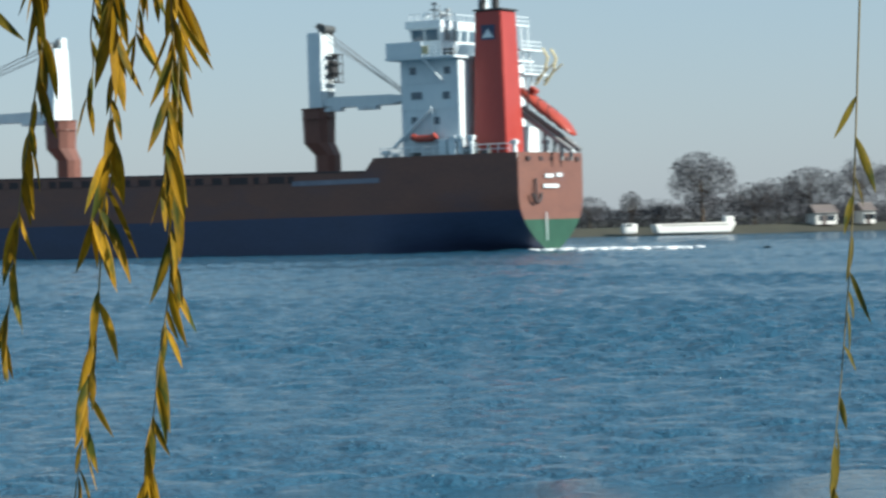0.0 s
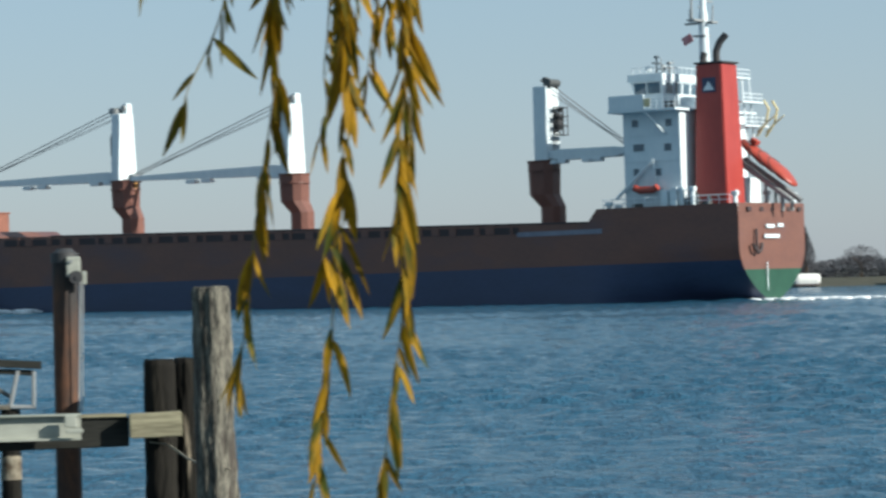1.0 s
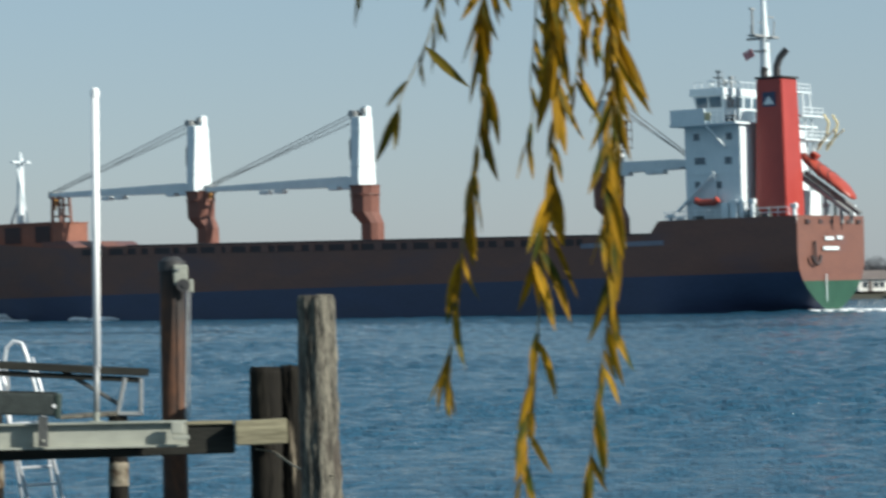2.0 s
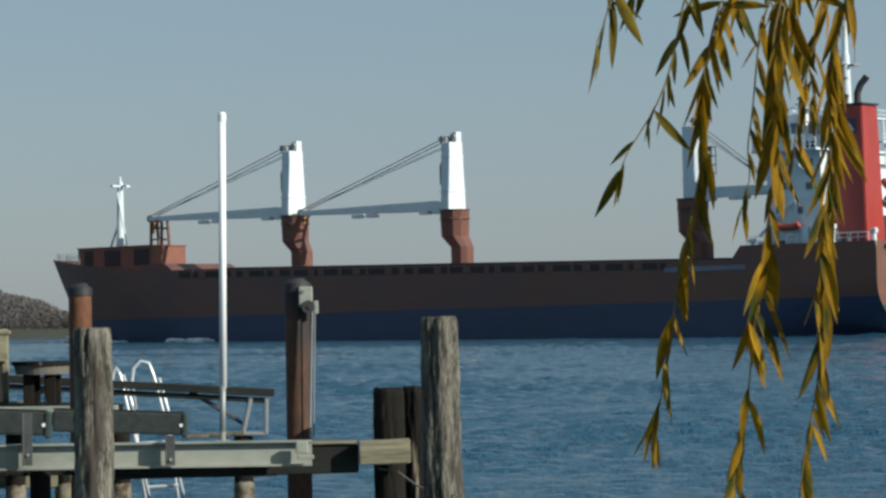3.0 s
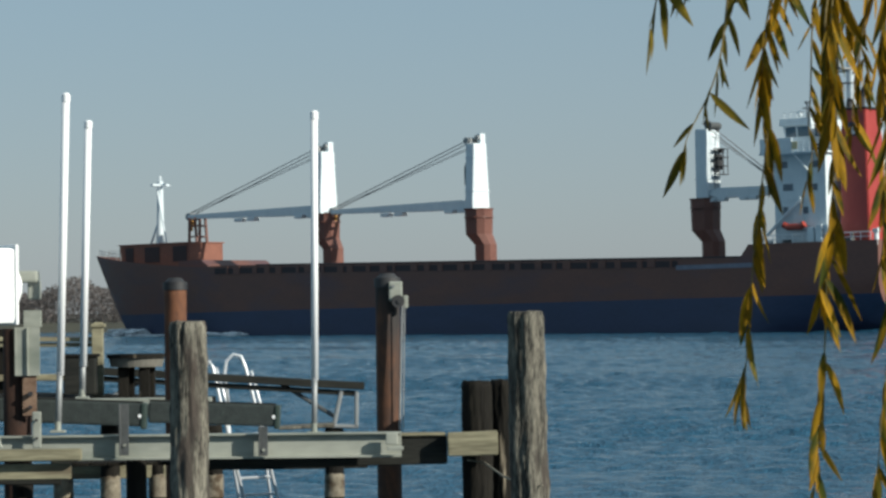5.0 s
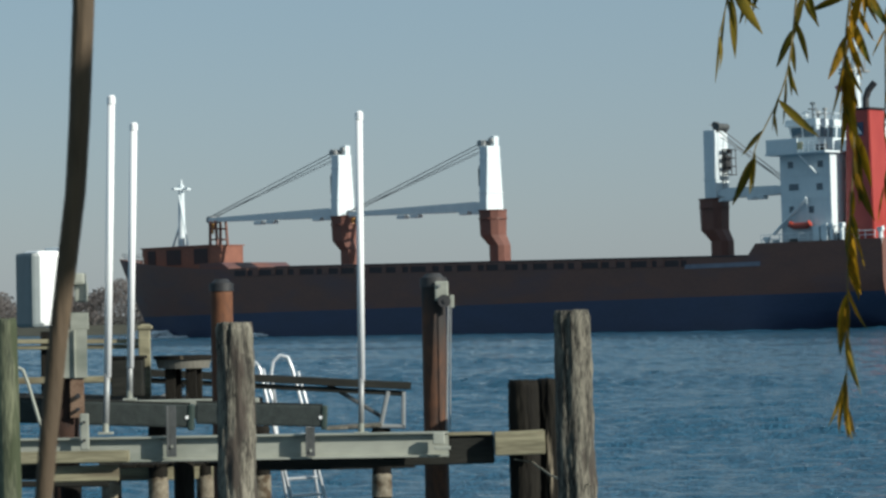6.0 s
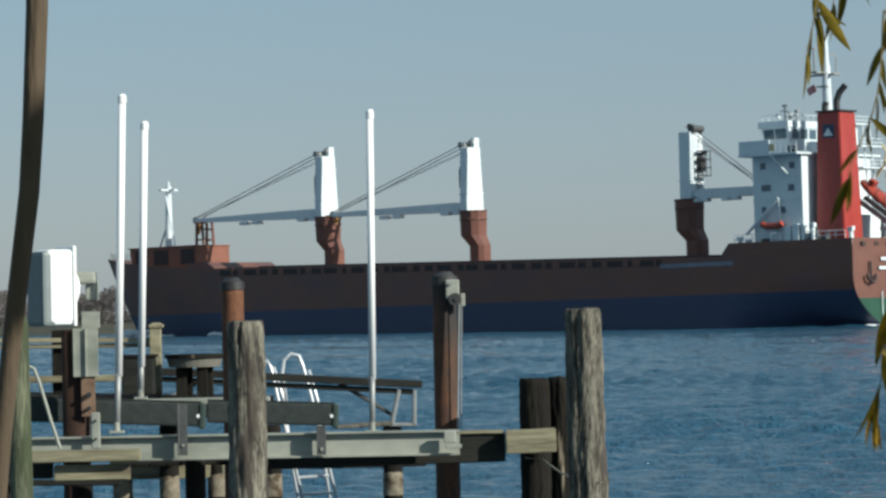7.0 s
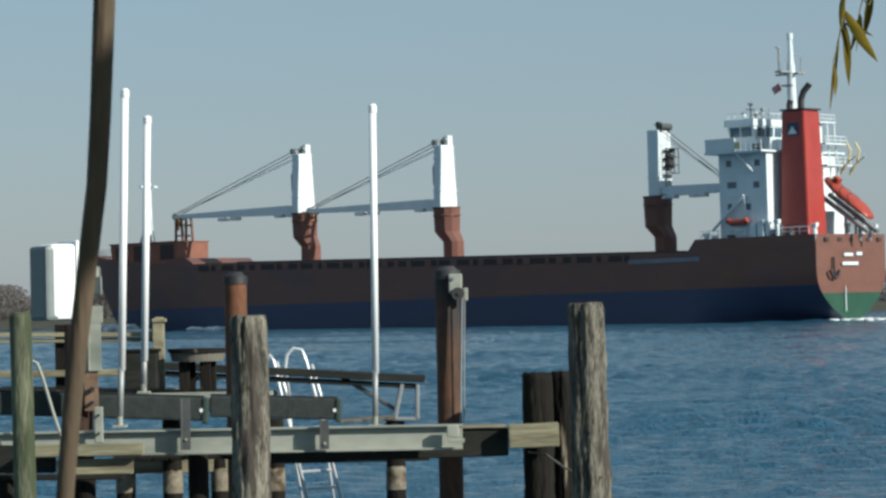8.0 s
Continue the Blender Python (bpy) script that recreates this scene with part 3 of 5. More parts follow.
for x, y, h in ((12.6, 3.2, 2.4), (11.8, 1.6, 1.7), (11.2, 4.2, 1.2)):
    ant = tubed((x, y, 25.6), (x, y, 25.7 + h), 0.1, n=6)
    box(ant, (x, y, 25.7 + h * 0.7), (0.5, 1.5, 0.14))
    box(ant, (x, y, 25.7 + h), (0.4, 0.5, 0.3))
    part("radar", ant, GREYMETAL, house)
for x, y, h in ((11.0, 5.0, 2.2), (13.2, -2.0, 2.2)):
    part("whip_aerial", tubed((x, y, 25.6), (x, y, 25.7 + h), 0.04, n=5), GREYMETAL, house)
br = bmesh.new()
tube(br, (15.4, 8.7, 11.6), (10.4, 8.7, 16.0), 0.22, n=6)
tube(br, (10.4, 8.7, 16.0), (10.4, 8.2, 12.0), 0.1, n=6)
part("stair_brace", br, WHITE, house)
part("rescue_boat", bent(bmesh.new(), [(9.8, 9.0, 12.8), (10.3, 9.0, 12.5), (12.2, 9.0, 12.5), (12.8, 9.0, 12.8)], 0.42, 10), ORANGE, ship, "orange rescue boat")
for x in (9.0, 7.8):
    part("deck_locker", boxed((x, 8.6, 11.4), (0.9, 0.9, 1.9), 0.05), WHITE, ship)
pr = bmesh.new()
for x in np.arange(1.0, 17.2, 1.3):
    tube(pr, (x, 0.975 * half_breadth(x, 10), 10.4), (x, 0.975 * half_breadth(x, 10), 11.6), 0.05, n=5)
for z in (11.0, 11.55):
    bent(pr, [(x, 0.975 * half_breadth(x, 10), z) for x in np.arange(1.0, 17.2, 1.3)], 0.05, 5)
part("poop_rail", pr, WHITE, ship)
for x, y, h in ((16.4, 8.8, 1.6), (15.6, 8.0, 1.2), (1.2, 6.5, 2.2), (2.6, 4.2, 2.4), (1.0, -1.0, 2.3), (0.9, -4.5, 2.2), (0.8, -7.3, 2.1)):
    part("deck_gear", box(tubed((x, y, 9.5), (x, y, 9.5 + h), 0.38, 0.28, n=10), (x, y, 9.5 + h), (0.8, 0.6, 0.5), bevel=0.08), WHITE, ship)
for x, w, h in ((12.9, 1.4, 1.5), (10.9, 2.0, 0.9), (9.3, 0.8, 1.7), (6.0, 1.8, 1.9), (4.1, 1.0, 1.4)):
    part("deck_winch", tube(boxed((x, 7.9, 9.5 + h / 2), (w, 0.9, h), 0.1), (x - w * 0.3, 7.7, 9.5 + h), (x - w * 0.3, 7.7, 10.1 + h), 0.16, n=8), DARKSTEEL, ship, "dark winch on the poop deck")
for x, y in ((7.7, 8.7), (6.9, 8.6), (5.6, 8.4)):
    part("vent_post", box(tubed((x, y, 9.5), (x, y, 12.4), 0.3, n=10), (x, y, 12.4), (0.75, 0.7, 0.55), bevel=0.1), WHITE, ship, "white deck ventilator")
# funnel casing, to port of the centre line
fun = bmesh.new()
rings = []
for z, x0, x1, y0, y1 in ((9.5, 2.3, 6.4, 1.9, 6.3), (12, 2.3, 6.4, 1.9, 6.3), (26.0, 2.65, 6.0, 2.2, 6.0), (26.6, 2.65, 6.0, 2.2, 6.0)):
    rings.append([fun.verts.new(p) for p in ((x0, y0, z), (x1, y0, z), (x1, y1, z), (x0, y1, z))])
for u, v in zip(rings, rings[1:]):
    for k in range(4):
        fun.faces.new((u[k], u[(k + 1) % 4], v[(k + 1) % 4], v[k]))
fun.faces.new(rings[-1])
bmesh.ops.bevel(fun, geom=[e for e in fun.edges], offset=0.12, segments=2, affect="EDGES")
funnel = part("funnel", fun, RED, ship, "tall bright red funnel casing")
part("funnel_cap", boxed((4.3, 4.1, 26.75), (3.7, 4.0, 0.22), 0.05), BLACK, funnel)
part("emblem", boxed((4.3, 6.07, 24.2), (1.7, 0.06, 1.7), rot=Matrix.Rotation(radians(1.2), 3, "X")), NAVY, funnel, "dark blue emblem panel")
part("emblem_mark", prism(bmesh.new(), [(3.6, 23.6), (5.0, 23.6), (4.3, 24.6)], "y", 6.13, 6.17), WHITE, funnel)
part("exhaust", bent(bmesh.new(), [(4.6, 3.4, 26.7), (4.6, 3.4, 28.2), (4.2, 3.3, 29.2), (3.4, 3.1, 30.1)], 0.42, 10), BLACK, funnel, "black bent exhaust pipe")
part("exhaust", bent(bmesh.new(), [(6.0, 4.0, 26.7), (6.0, 4.0, 27.6), (5.8, 4.0, 28.1)], 0.4, 10), BLACK, funnel)
sig = bmesh.new()
tube(sig, (6.9, 2.0, 21.6), (6.9, 2.0, 33.0), 0.75, 0.5, n=12)
tube(sig, (6.9, 2.0, 33.0), (6.9, 2.0, 36.4), 0.42, 0.3, n=10)
tube(sig, (6.9, 2.0, 36.2), (6.9, 2.0, 37.0), 0.4, 0.4, n=10)
smast = part("signal_mast", sig, WHITE, ship, "white signal mast above the funnel")
yard = bmesh.new()
box(yard, (7.0, 2.0, 31.9), (1.0, 5.8, 0.25), bevel=0.04)
box(yard, (7.4, 2.0, 31.7), (3.6, 0.5, 0.25), bevel=0.04)
tube(yard, (7.0, 4.6, 32.0), (7.0, 4.6, 35.0), 0.13, n=6)
box(yard, (7.0, 4.6, 35.0), (0.3, 1.0, 0.2))
tube(yard, (7.0, -0.4, 32.0), (7.0, -0.7, 34.0), 0.08, n=6)
tube(yard, (7.0, 1.4, 33.5), (7.0, 3.0, 33.5), 0.07, n=6)
tube(yard, (8.6, 2.0, 31.8), (8.6, 2.0, 33.4), 0.09, n=6)
box(yard, (7.0, 0.6, 34.3), (0.2, 2.2, 0.15))
box(yard, (7.2, 2.0, 30.2), (1.6, 1.6, 0.2), bevel=0.04)
tube(yard, (7.6, 1.2, 30.2), (7.9, 1.2, 31.4), 0.1, n=6)
part("yard", yard, GREYMETAL, smast)
part("flag", boxed((8.4, 3.2, 29.8), (1.3, 0.05, 1.0), rot=Matrix.Rotation(radians(25), 3, "Y")), material("faded red and white flag cloth", (0.35, 0.09, 0.1), (0.5, 0.3, 0.32), 1.2, 0.8, 0.0), smast)
# aft decks and free-fall lifeboat
part("aft_deckhouse", boxed((5.4, -1.8, 11.6), (3.4, 6.0, 4.2), 0.1), WHITE, ship)
part("aft_tower", boxed((5.8, -0.4, 20.4), (2.0, 2.6, 9.8), 0.1), WHITE, ship)
for y in (-3.6, -1.9):
    part("platform_post", tubed((3.6, y, 15.5), (4.2, y, 25.3), 0.11, n=6), WHITE, ship)
for z, w, d in ((19.6, 6.0, 4.4), (22.4, 5.2, 4.0), (25.3, 3.8, 2.8)):
    part("platform", boxed((6.8 - d / 2, -1.9, z), (d, w, 0.2), 0.04), WHITE, ship)
    pr = bmesh.new()
    x, y0, y1 = 6.9 - d, -1.9 - w / 2 + 0.1, -1.9 + w / 2 - 0.1
    for y in np.linspace(y0, y1, 5):
        tube(pr, (x, y, z), (x, y, z + 1.0), 0.045, n=5)
    for dz in (0.5, 1.0):
        tube(pr, (x, y0, z + dz), (x, y1, z + dz), 0.05, n=5)
    part("platform_rail", pr, WHITE, ship)
dav = bmesh.new()
for y in (-5.2, -3.0):
    bent(dav, [(3.0, y, 18.5), (1.8, y, 20.0), (1.4, y, 21.6), (2.0, y, 22.6)], 0.16, 8)
    tube(dav, (3.0, y, 19.0), (0.6, y, 20.8), 0.1, n=6)
part("davit", dav, CREAM, ship, "pale yellow davit arms")
ramp = bmesh.new()
for y in (-1.2, 1.2):
    tube(ramp, (4.4, y - 1.0, 15.9), (-2.8, y - 1.0, 10.7), 0.34, n=6)
    tube(ramp, (-1.6, y - 1.0, 9.6), (-1.6, y - 1.0, 11.6), 0.22, n=6)
    tube(ramp, (0.5, y - 1.0, 10.0), (0.5, y - 1.0, 13.4), 0.18, n=6)
part("boat_ramp", ramp, GREYMETAL, ship, "grey lifeboat launching ramp")
lb = bmesh.new()
pts = [(3.6, -1.0, 17.3), (3.0, -1.0, 17.0), (1.6, -1.0, 16.0), (-0.2, -1.0, 14.7), (-1.7, -1.0, 13.6), (-2.3, -1.0, 13.1)]
rr = (0.85, 1.4, 1.6, 1.65, 1.5, 0.9)
rings = []
for p, r in zip(pts, rr):
    rings.append([lb.verts.new((p[0] + 0.55 * r * math.cos(a), p[1] + r * math.sin(a), p[2] + 0.85 * r * math.cos(a))) for a in np.linspace(0, 2 * math.pi, 14, endpoint=False)])
for u, v in zip(rings, rings[1:]):
    for k in range(14):
        lb.faces.new((u[k], u[(k + 1) % 14], v[(k + 1) % 14], v[k]))
lb.faces.new(rings[0][::-1])
lb.faces.new(rings[-1])
bmesh.ops.recalc_face_normals(lb, faces=lb.faces)
lboat = part("lifeboat", lb, ORANGE, ship, "orange free-fall lifeboat on its ramp", smooth=True)
part("canopy", boxed((2.3, -1.0, 17.75), (0.9, 1.1, 0.6), 0.12, rot=Matrix.Rotation(radians(-36), 3, "Y")), ORANGE, lboat, "small raised steering canopy")
# stern: unreadable lettering as bars, stern anchor, rub marks
for y0, y1, z in ((2.4, 0.3, 7.9), (-0.5, -1.9, 8.0), (2.9, -0.9, 6.75)):
    part("lettering_bar", boxed((-0.5, (y0 + y1) / 2, z), (0.08, abs(y1 - y0), 0.42), 0.02), WHITE, ship, "white plain bar of lettering")
an = bmesh.new()
tube(an, (-0.5, 4.9, 7.6), (-0.55, 4.9, 5.2), 0.15, n=8)
bent(an, [(-0.6, 6.0, 5.9), (-0.7, 5.6, 5.2), (-0.7, 4.9, 4.9), (-0.7, 4.2, 5.2), (-0.6, 3.8, 5.9)], 0.22, 8)
part("stern_anchor", an, DARKGAP, ship, "dark stern anchor hung on the plate")
part("draught_mark", boxed((-0.3, 2.0, 2.2), (0.05, 0.14, 3.2)), WHITE, ship)
tagged(ship, "red-brown general cargo ship with three white deck cranes", "ship")


# ---- foam where hull meets water; travels with the ship ----
def foam_patch(x0, x1, y, w, seed, n=60, lift=0.0):
    rng = random.Random(seed)
    bm = bmesh.new()
    for _ in range(n):
        x, yy = rng.uniform(x0, x1), y + rng.gauss(0, w)
        r = rng.uniform(0.15, 0.55)
        bmesh.ops.create_icosphere(bm, subdivisions=1, radius=1, matrix=Matrix.Translation((x, yy, 0.0115 * x - 0.55 + lift * rng.random())) @ Matrix.Diagonal((r * 2.2, r * 1.4, r * 0.5, 1)))
    return bm


def wave_train():
    """The swell that the ship draws along its side, fading outwards."""
    bm = bmesh.new()
    rows = []
    for x in np.arange(-30, 141, 1.5):
        row = []
        for k in range(15):
            y = 6.0 + 0.9 * k
            fade = math.exp(-max(0, y - 10) / 4.5) * min(1, (141 - x) / 10)
            h = 0.30 * math.cos((x - 0.8 * y - 128) * 2 * math.pi / 33) + 0.16 * math.sin(x * 0.71 + y) + 0.1 * noise.noise((x * 0.5, y * 0.5, 0))
            row.append(bm.verts.new((x, y, 0.0115 * x - 0.62 + (h - 0.08) * fade - 0.5 * (k / 14) ** 2)))
        rows.append(row)
    for a, b in zip(rows, rows[1:]):
        for k in range(14):
            bm.faces.new((a[k], b[k], b[k + 1], a[k + 1]))
    bmesh.ops.recalc_face_normals(bm, faces=bm.faces)
    if sum(f.normal.z for f in bm.faces) < 0:
        bmesh.ops.reverse_faces(bm, faces=bm.faces)
    return bm


part("hull_wave", wave_train(), WATER, ship, "low swell drawn along the hull", smooth=True)["kind"] = "stuff"
part("stern_wash", foam_patch(-16, 3.0, -1.0, 2.6, 3, 170), FOAM, ship, "white stern wash on the water", smooth=True)["kind"] = "stuff"
part("bow_wave", foam_patch(122, 134, 5.6, 1.6, 4, 110), FOAM, ship, "white bow wave", smooth=True)["kind"] = "stuff"
part("bow_crest", foam_patch(127, 133, 5.2, 0.9, 14, 130, 0.9), FOAM, ship, "white curl of the bow wave", smooth=True)["kind"] = "stuff"
part("side_wave", foam_patch(102, 109, 10.8, 0.5, 9, 60, 0.4), FOAM, ship, "thin white wave along the hull", smooth=True)["kind"] = "stuff"
for y in (-6.4, -3.6, 0.6, 3.2, 6.2):
    part("fairlead", boxed((-0.32, y, 9.85), (0.3, 0.9, 0.5), 0.08), DARKGAP, ship)
for t in (0.25, 0.5, 0.75):
    p = Vector((3.0, -1.0, 17.0)).lerp(Vector((-1.7, -1.0, 13.6)), t)
    bd = bmesh.new()
    bent(bd, [p + Vector((0.55 * 1.64 * math.cos(a), 1.64 * math.sin(a), 0.85 * 1.64 * math.cos(a))) for a in np.linspace(0, 2 * math.pi, 15)], 0.07, 5)
    part("boat_strap", bd, DARKGAP, lboat)


# ---- boat lift and docks ----
def spanned(p, q):
    """The frame whose x runs from p to q, z up, and the length."""
    p, q = Vector(p), Vector(q)
    x = (q - p).normalized()
    y = Vector((0, 0, 1)).cross(x).normalized()
    z = x.cross(y)
    return Matrix.Translation(p) @ Matrix((x, y, z)).transposed().to_4x4(), (q - p).length


def plank(p, q, h, d, bevel=0.008):
    """A sawn timber whose upper front edge runs from p to q; h high, d deep (away from the viewer)."""
    m, n = spanned(p, q)
    bm = bmesh.new()
    rng = random.Random(round(p[0] * 100) + round(q[2] * 1000))
    k = max(2, int(n / 0.35))
    rings = []
    for i in range(k + 1):
        w = [rng.uniform(-0.003, 0.003) for _ in range(4)]
        rings.append([bm.verts.new(m @ Vector((n * i / k, y + a, z + b))) for (y, z), a, b in
                      zip(((0, 0), (d, 0), (d, -h), (0, -h)), w, w[::-1])])
    for u, v in zip(rings, rings[1:]):
        for j in range(4):
            bm.faces.new((u[j], u[(j + 1) % 4], v[(j + 1) % 4], v[j]))
    bm.faces.new(rings[0][::-1])
    bm.faces.new(rings[-1])
    bmesh.ops.recalc_face_normals(bm, faces=bm.faces)
    es = [e for e in bm.edges if e.calc_face_angle(0) > 0.9]
    bmesh.ops.bevel(bm, geom=es, offset=bevel, segments=2, affect="EDGES")
    return bm


def pile_mesh(top, r, foot=-1.0, lean=0.0, grooves=9, depth=0.07, seed=1, taper=0.06, segs=60):
    """A round timber pile with drying cracks, a worn uneven head and knots."""
    rng = random.Random(seed)
    cracks = [(rng.uniform(0, 6.283), rng.uniform(0.03, 0.09), rng.uniform(0.4, 1.0), rng.uniform(-0.25, 0.25), rng.uniform(0, 6.28)) for _ in range(grooves)]
    bm = bmesh.new()
    x0, y0, z1 = top
    n = max(8, int((z1 - foot) / 0.045))
    rings = []
    for i in range(n + 1):
        z = foot + (z1 - foot) * i / n
        ring = []
        edge = max(0.0, (z - (z1 - 0.03)) / 0.03)
        for k in range(segs):
            a = 6.28318 * k / segs
            f = 1 + taper * (1 - (z - foot) / (z1 - foot)) - 0.10 * edge
            f += 0.022 * noise.noise((math.cos(a) * 2.2 + seed, math.sin(a) * 2.2, z * 0.9))
            f += 0.75 * depth * noise.noise((math.cos(a) * 6, math.sin(a) * 6 + seed, z * 3.0)) + 0.45 * depth * noise.noise((math.cos(a) * 11, math.sin(a) * 11 + seed, z * 7.0)) + 0.4 * depth * noise.noise((math.cos(a) * 15, math.sin(a) * 15, z * 12.0 + seed))
            for c, w, s, drift, ph in cracks:
                d = (a - c - drift * 0.4 * math.sin(z * 1.3 + ph) + math.pi) % 6.28318 - math.pi
                f -= depth * s * math.exp(-(d / w) ** 2) * max(0.0, 0.5 + 1.5 * noise.noise((c * 3 + seed, ph, z * 1.7)))
            dz = 0.018 * noise.noise((math.cos(a) * 2 + seed * 3, math.sin(a) * 2, 5)) * (i == n)
            ring.append(bm.verts.new((x0 + lean * (z - z1) + r * f * math.cos(a), y0 + r * f * math.sin(a), z + dz)))
        rings.append(ring)
    for u, v in zip(rings, rings[1:]):
        for k in range(segs):
            bm.faces.new((u[k], u[(k + 1) % segs], v[(k + 1) % segs], v[k]))
    mid = [bm.verts.new((x0 + (v.co.x - x0) * 0.5, y0 + (v.co.y - y0) * 0.5, z1 + 0.012 * noise.noise((v.co.x * 20, v.co.y * 20, seed)))) for v in rings[-1]]
    for k in range(segs):
        bm.faces.new((rings[-1][k], rings[-1][(k + 1) % segs], mid[(k + 1) % segs], mid[k]))
    bm.faces.new(mid)
    return bm


def pile(name, label, category, top, r, mat, group="", **kw):
    ob = part(name, pile_mesh(top, r, **kw), mat, None, smooth=True)
    return tagged(ob, label, category, group)


pile("mooring_post", "weathered grey mooring pile with deep cracks", "post", (1.04, 21.80, 2.68), 0.135, OLDWOOD, "weathered mooring piles", lean=-0.012, seed=3, depth=0.17, grooves=20)
pile("mooring_post", "weathered grey mooring pile with deep cracks", "post", (-1.44, 21.80, 2.64), 0.135, OLDWOOD, "weathered mooring piles", seed=8, depth=0.17, grooves=20)
pile("mooring_post", "green-tinged treated pile beside the dock", "post", (-3.19, 22.30, 2.70), 0.082, GREENWOOD, seed=5, depth=0.03, lean=-0.01, grooves=6)
pile("mooring_post", "short dark pile with pale streaks", "post", (0.77, 25.00, 2.10), 0.126, DARKWOOD, "short dark piles", seed=12, depth=0.13, grooves=16)
pile("mooring_post", "short dark pile in shade", "post", (1.01, 25.20, 2.10), 0.122, DARKWOOD, "short dark piles", seed=15, depth=0.13, grooves=16)
rp = bmesh.new()
for za, zb, sag in ((0.92, 0.84, 0.02), (1.44, 1.40, 0.03)):
    cx0, cx1 = 0.70, 1.14
    bent(rp, [(cx0 - 0.02, 24.87, za), (cx0 + 0.12, 24.78, za - sag * 0.6), (0.92, 23.3, (za + zb) / 2 - sag), (cx1 - 0.12, 21.72, zb), (cx1, 21.65, zb + 0.01)], 0.008, 6)
tagged(part("mooring_rope", rp, ROPE), "thin weathered rope looped between the piles", "rope")


def steel_pile(top, r, label, head=0.06, mat=RUST):
    ob = thing("steel_post", label, "post", group="rusted steel piles")
    x, y, z = top
    bm = bmesh.new()
    rings = []
    for i in range(41):
        zz = -1.0 + (z + 1.0) * i / 40
        rings.append([bm.verts.new((x + r * (1 + 0.012 * noise.noise((math.cos(a) * 3, math.sin(a) * 3, zz * 4))) * math.cos(a),
                                    y + r * math.sin(a), zz)) for a in np.linspace(0, 2 * math.pi, 28, endpoint=False)])
    for u, v in zip(rings, rings[1:]):
        for k in range(28):
            bm.faces.new((u[k], u[(k + 1) % 28], v[(k + 1) % 28], v[k]))
    bm.faces.new(rings[-1])
    part("pipe", bm, mat, ob, smooth=True)
    cap = tubed((x, y, z - head), (x, y, z + 0.012), r + 0.009, n=28)
    tube(cap, (x, y, z + 0.012), (x, y, z + 0.05), r * 0.92, r * 0.55, n=28)
    part("cap", cap, BLACK, ob, "black pile cap")
    return ob


sp = steel_pile((0.03, 25.50, 2.97), 0.105, "rusted steel pile with a galvanised cable winch", 0.07)
wx, wy, wz = (0.10, 25.36, 2.85)
part("winch_housing", boxed((wx, wy, wz + 0.015), (0.115, 0.09, 0.17), 0.012), GALV, sp, "galvanised winch housing")
part("housing_bolt", tubed((wx - 0.02, wy - 0.06, wz + 0.06), (wx - 0.02, wy - 0.04, wz + 0.06), 0.014), GREYMETAL, sp)
part("pulley", tube(tubed((wx + 0.02, wy - 0.08, wz - 0.07), (wx + 0.02, wy - 0.03, wz - 0.07), 0.055, n=18), (wx + 0.03, wy - 0.09, wz - 0.07), (wx + 0.03, wy - 0.08, wz - 0.07), 0.02), BLACK, sp, "black cable pulley")
part("pulley_plate", boxed((wx + 0.085, wy - 0.01, wz - 0.075), (0.04, 0.05, 0.11), 0.008), GALV, sp)
part("lift_cable", tubed((wx + 0.055, wy - 0.05, wz - 0.09), (0.12, 25.30, 1.68), 0.008, n=6), GREYMETAL, sp)
part("lift_cable", tubed((wx + 0.075, wy - 0.03, wz - 0.09), (0.15, 25.34, 1.68), 0.006, n=6), GREYMETAL, sp)
steel_pile((-1.87, 26.60, 2.97), 0.10, "rusted steel pile with a black cap", 0.06, ORANGERUST)

lift = thing("boat_lift", "galvanised boat lift cradle with black bunks", "boat lift")


def ibeam(p, q, h, w, t=0.014):
    m, n = spanned(p, q)
    o = [(0, 0), (w, 0), (w, -t), (w / 2 + t / 2, -t * 1.4), (w / 2 + t / 2, -h + t * 1.4), (w, -h + t), (w, -h), (0, -h), (0, -h + t), (w / 2 - t / 2, -h + t * 1.4), (w / 2 - t / 2, -t * 1.4), (0, -t)]
    bm = prism(bmesh.new(), o, "x", 0, n)
    bm.transform(m)
    return bm


part("cross_beam", ibeam((-4.01, 24.45, 1.71), (0.13, 24.45, 1.70), 0.205, 0.13), GALV, lift, "pale galvanised I-beam")
ex, ey, ez = (0.07, 24.40, 1.62)
part("cable_bracket", box(boxed((ex - 0.02, ey, ez + 0.03), (0.1, 0.05, 0.1), 0.01), (ex + 0.01, ey - 0.01, ez - 0.05), (0.13, 0.06, 0.03), bevel=0.006), GALV, lift)
for px, py, pz, hh in ((-2.18, 24.40, 1.75, 0.42), (-1.04, 24.40, 1.64, 0.24)):
    ch = boxed((px, py, pz - 0.0), (0.012, 0.07, hh), 0.003)
    box(ch, (px + 0.035, py + 0.03, pz), (0.07, 0.012, hh), bevel=0.003)
    part("bunk_bracket", ch, DARKSTEEL, lift)
    part("bracket_bolt", tubed((px + 0.035, py - 0.0, pz - hh * 0.3), (px + 0.035, py + 0.03, pz - hh * 0.3), 0.012, n=8), GALV, lift)


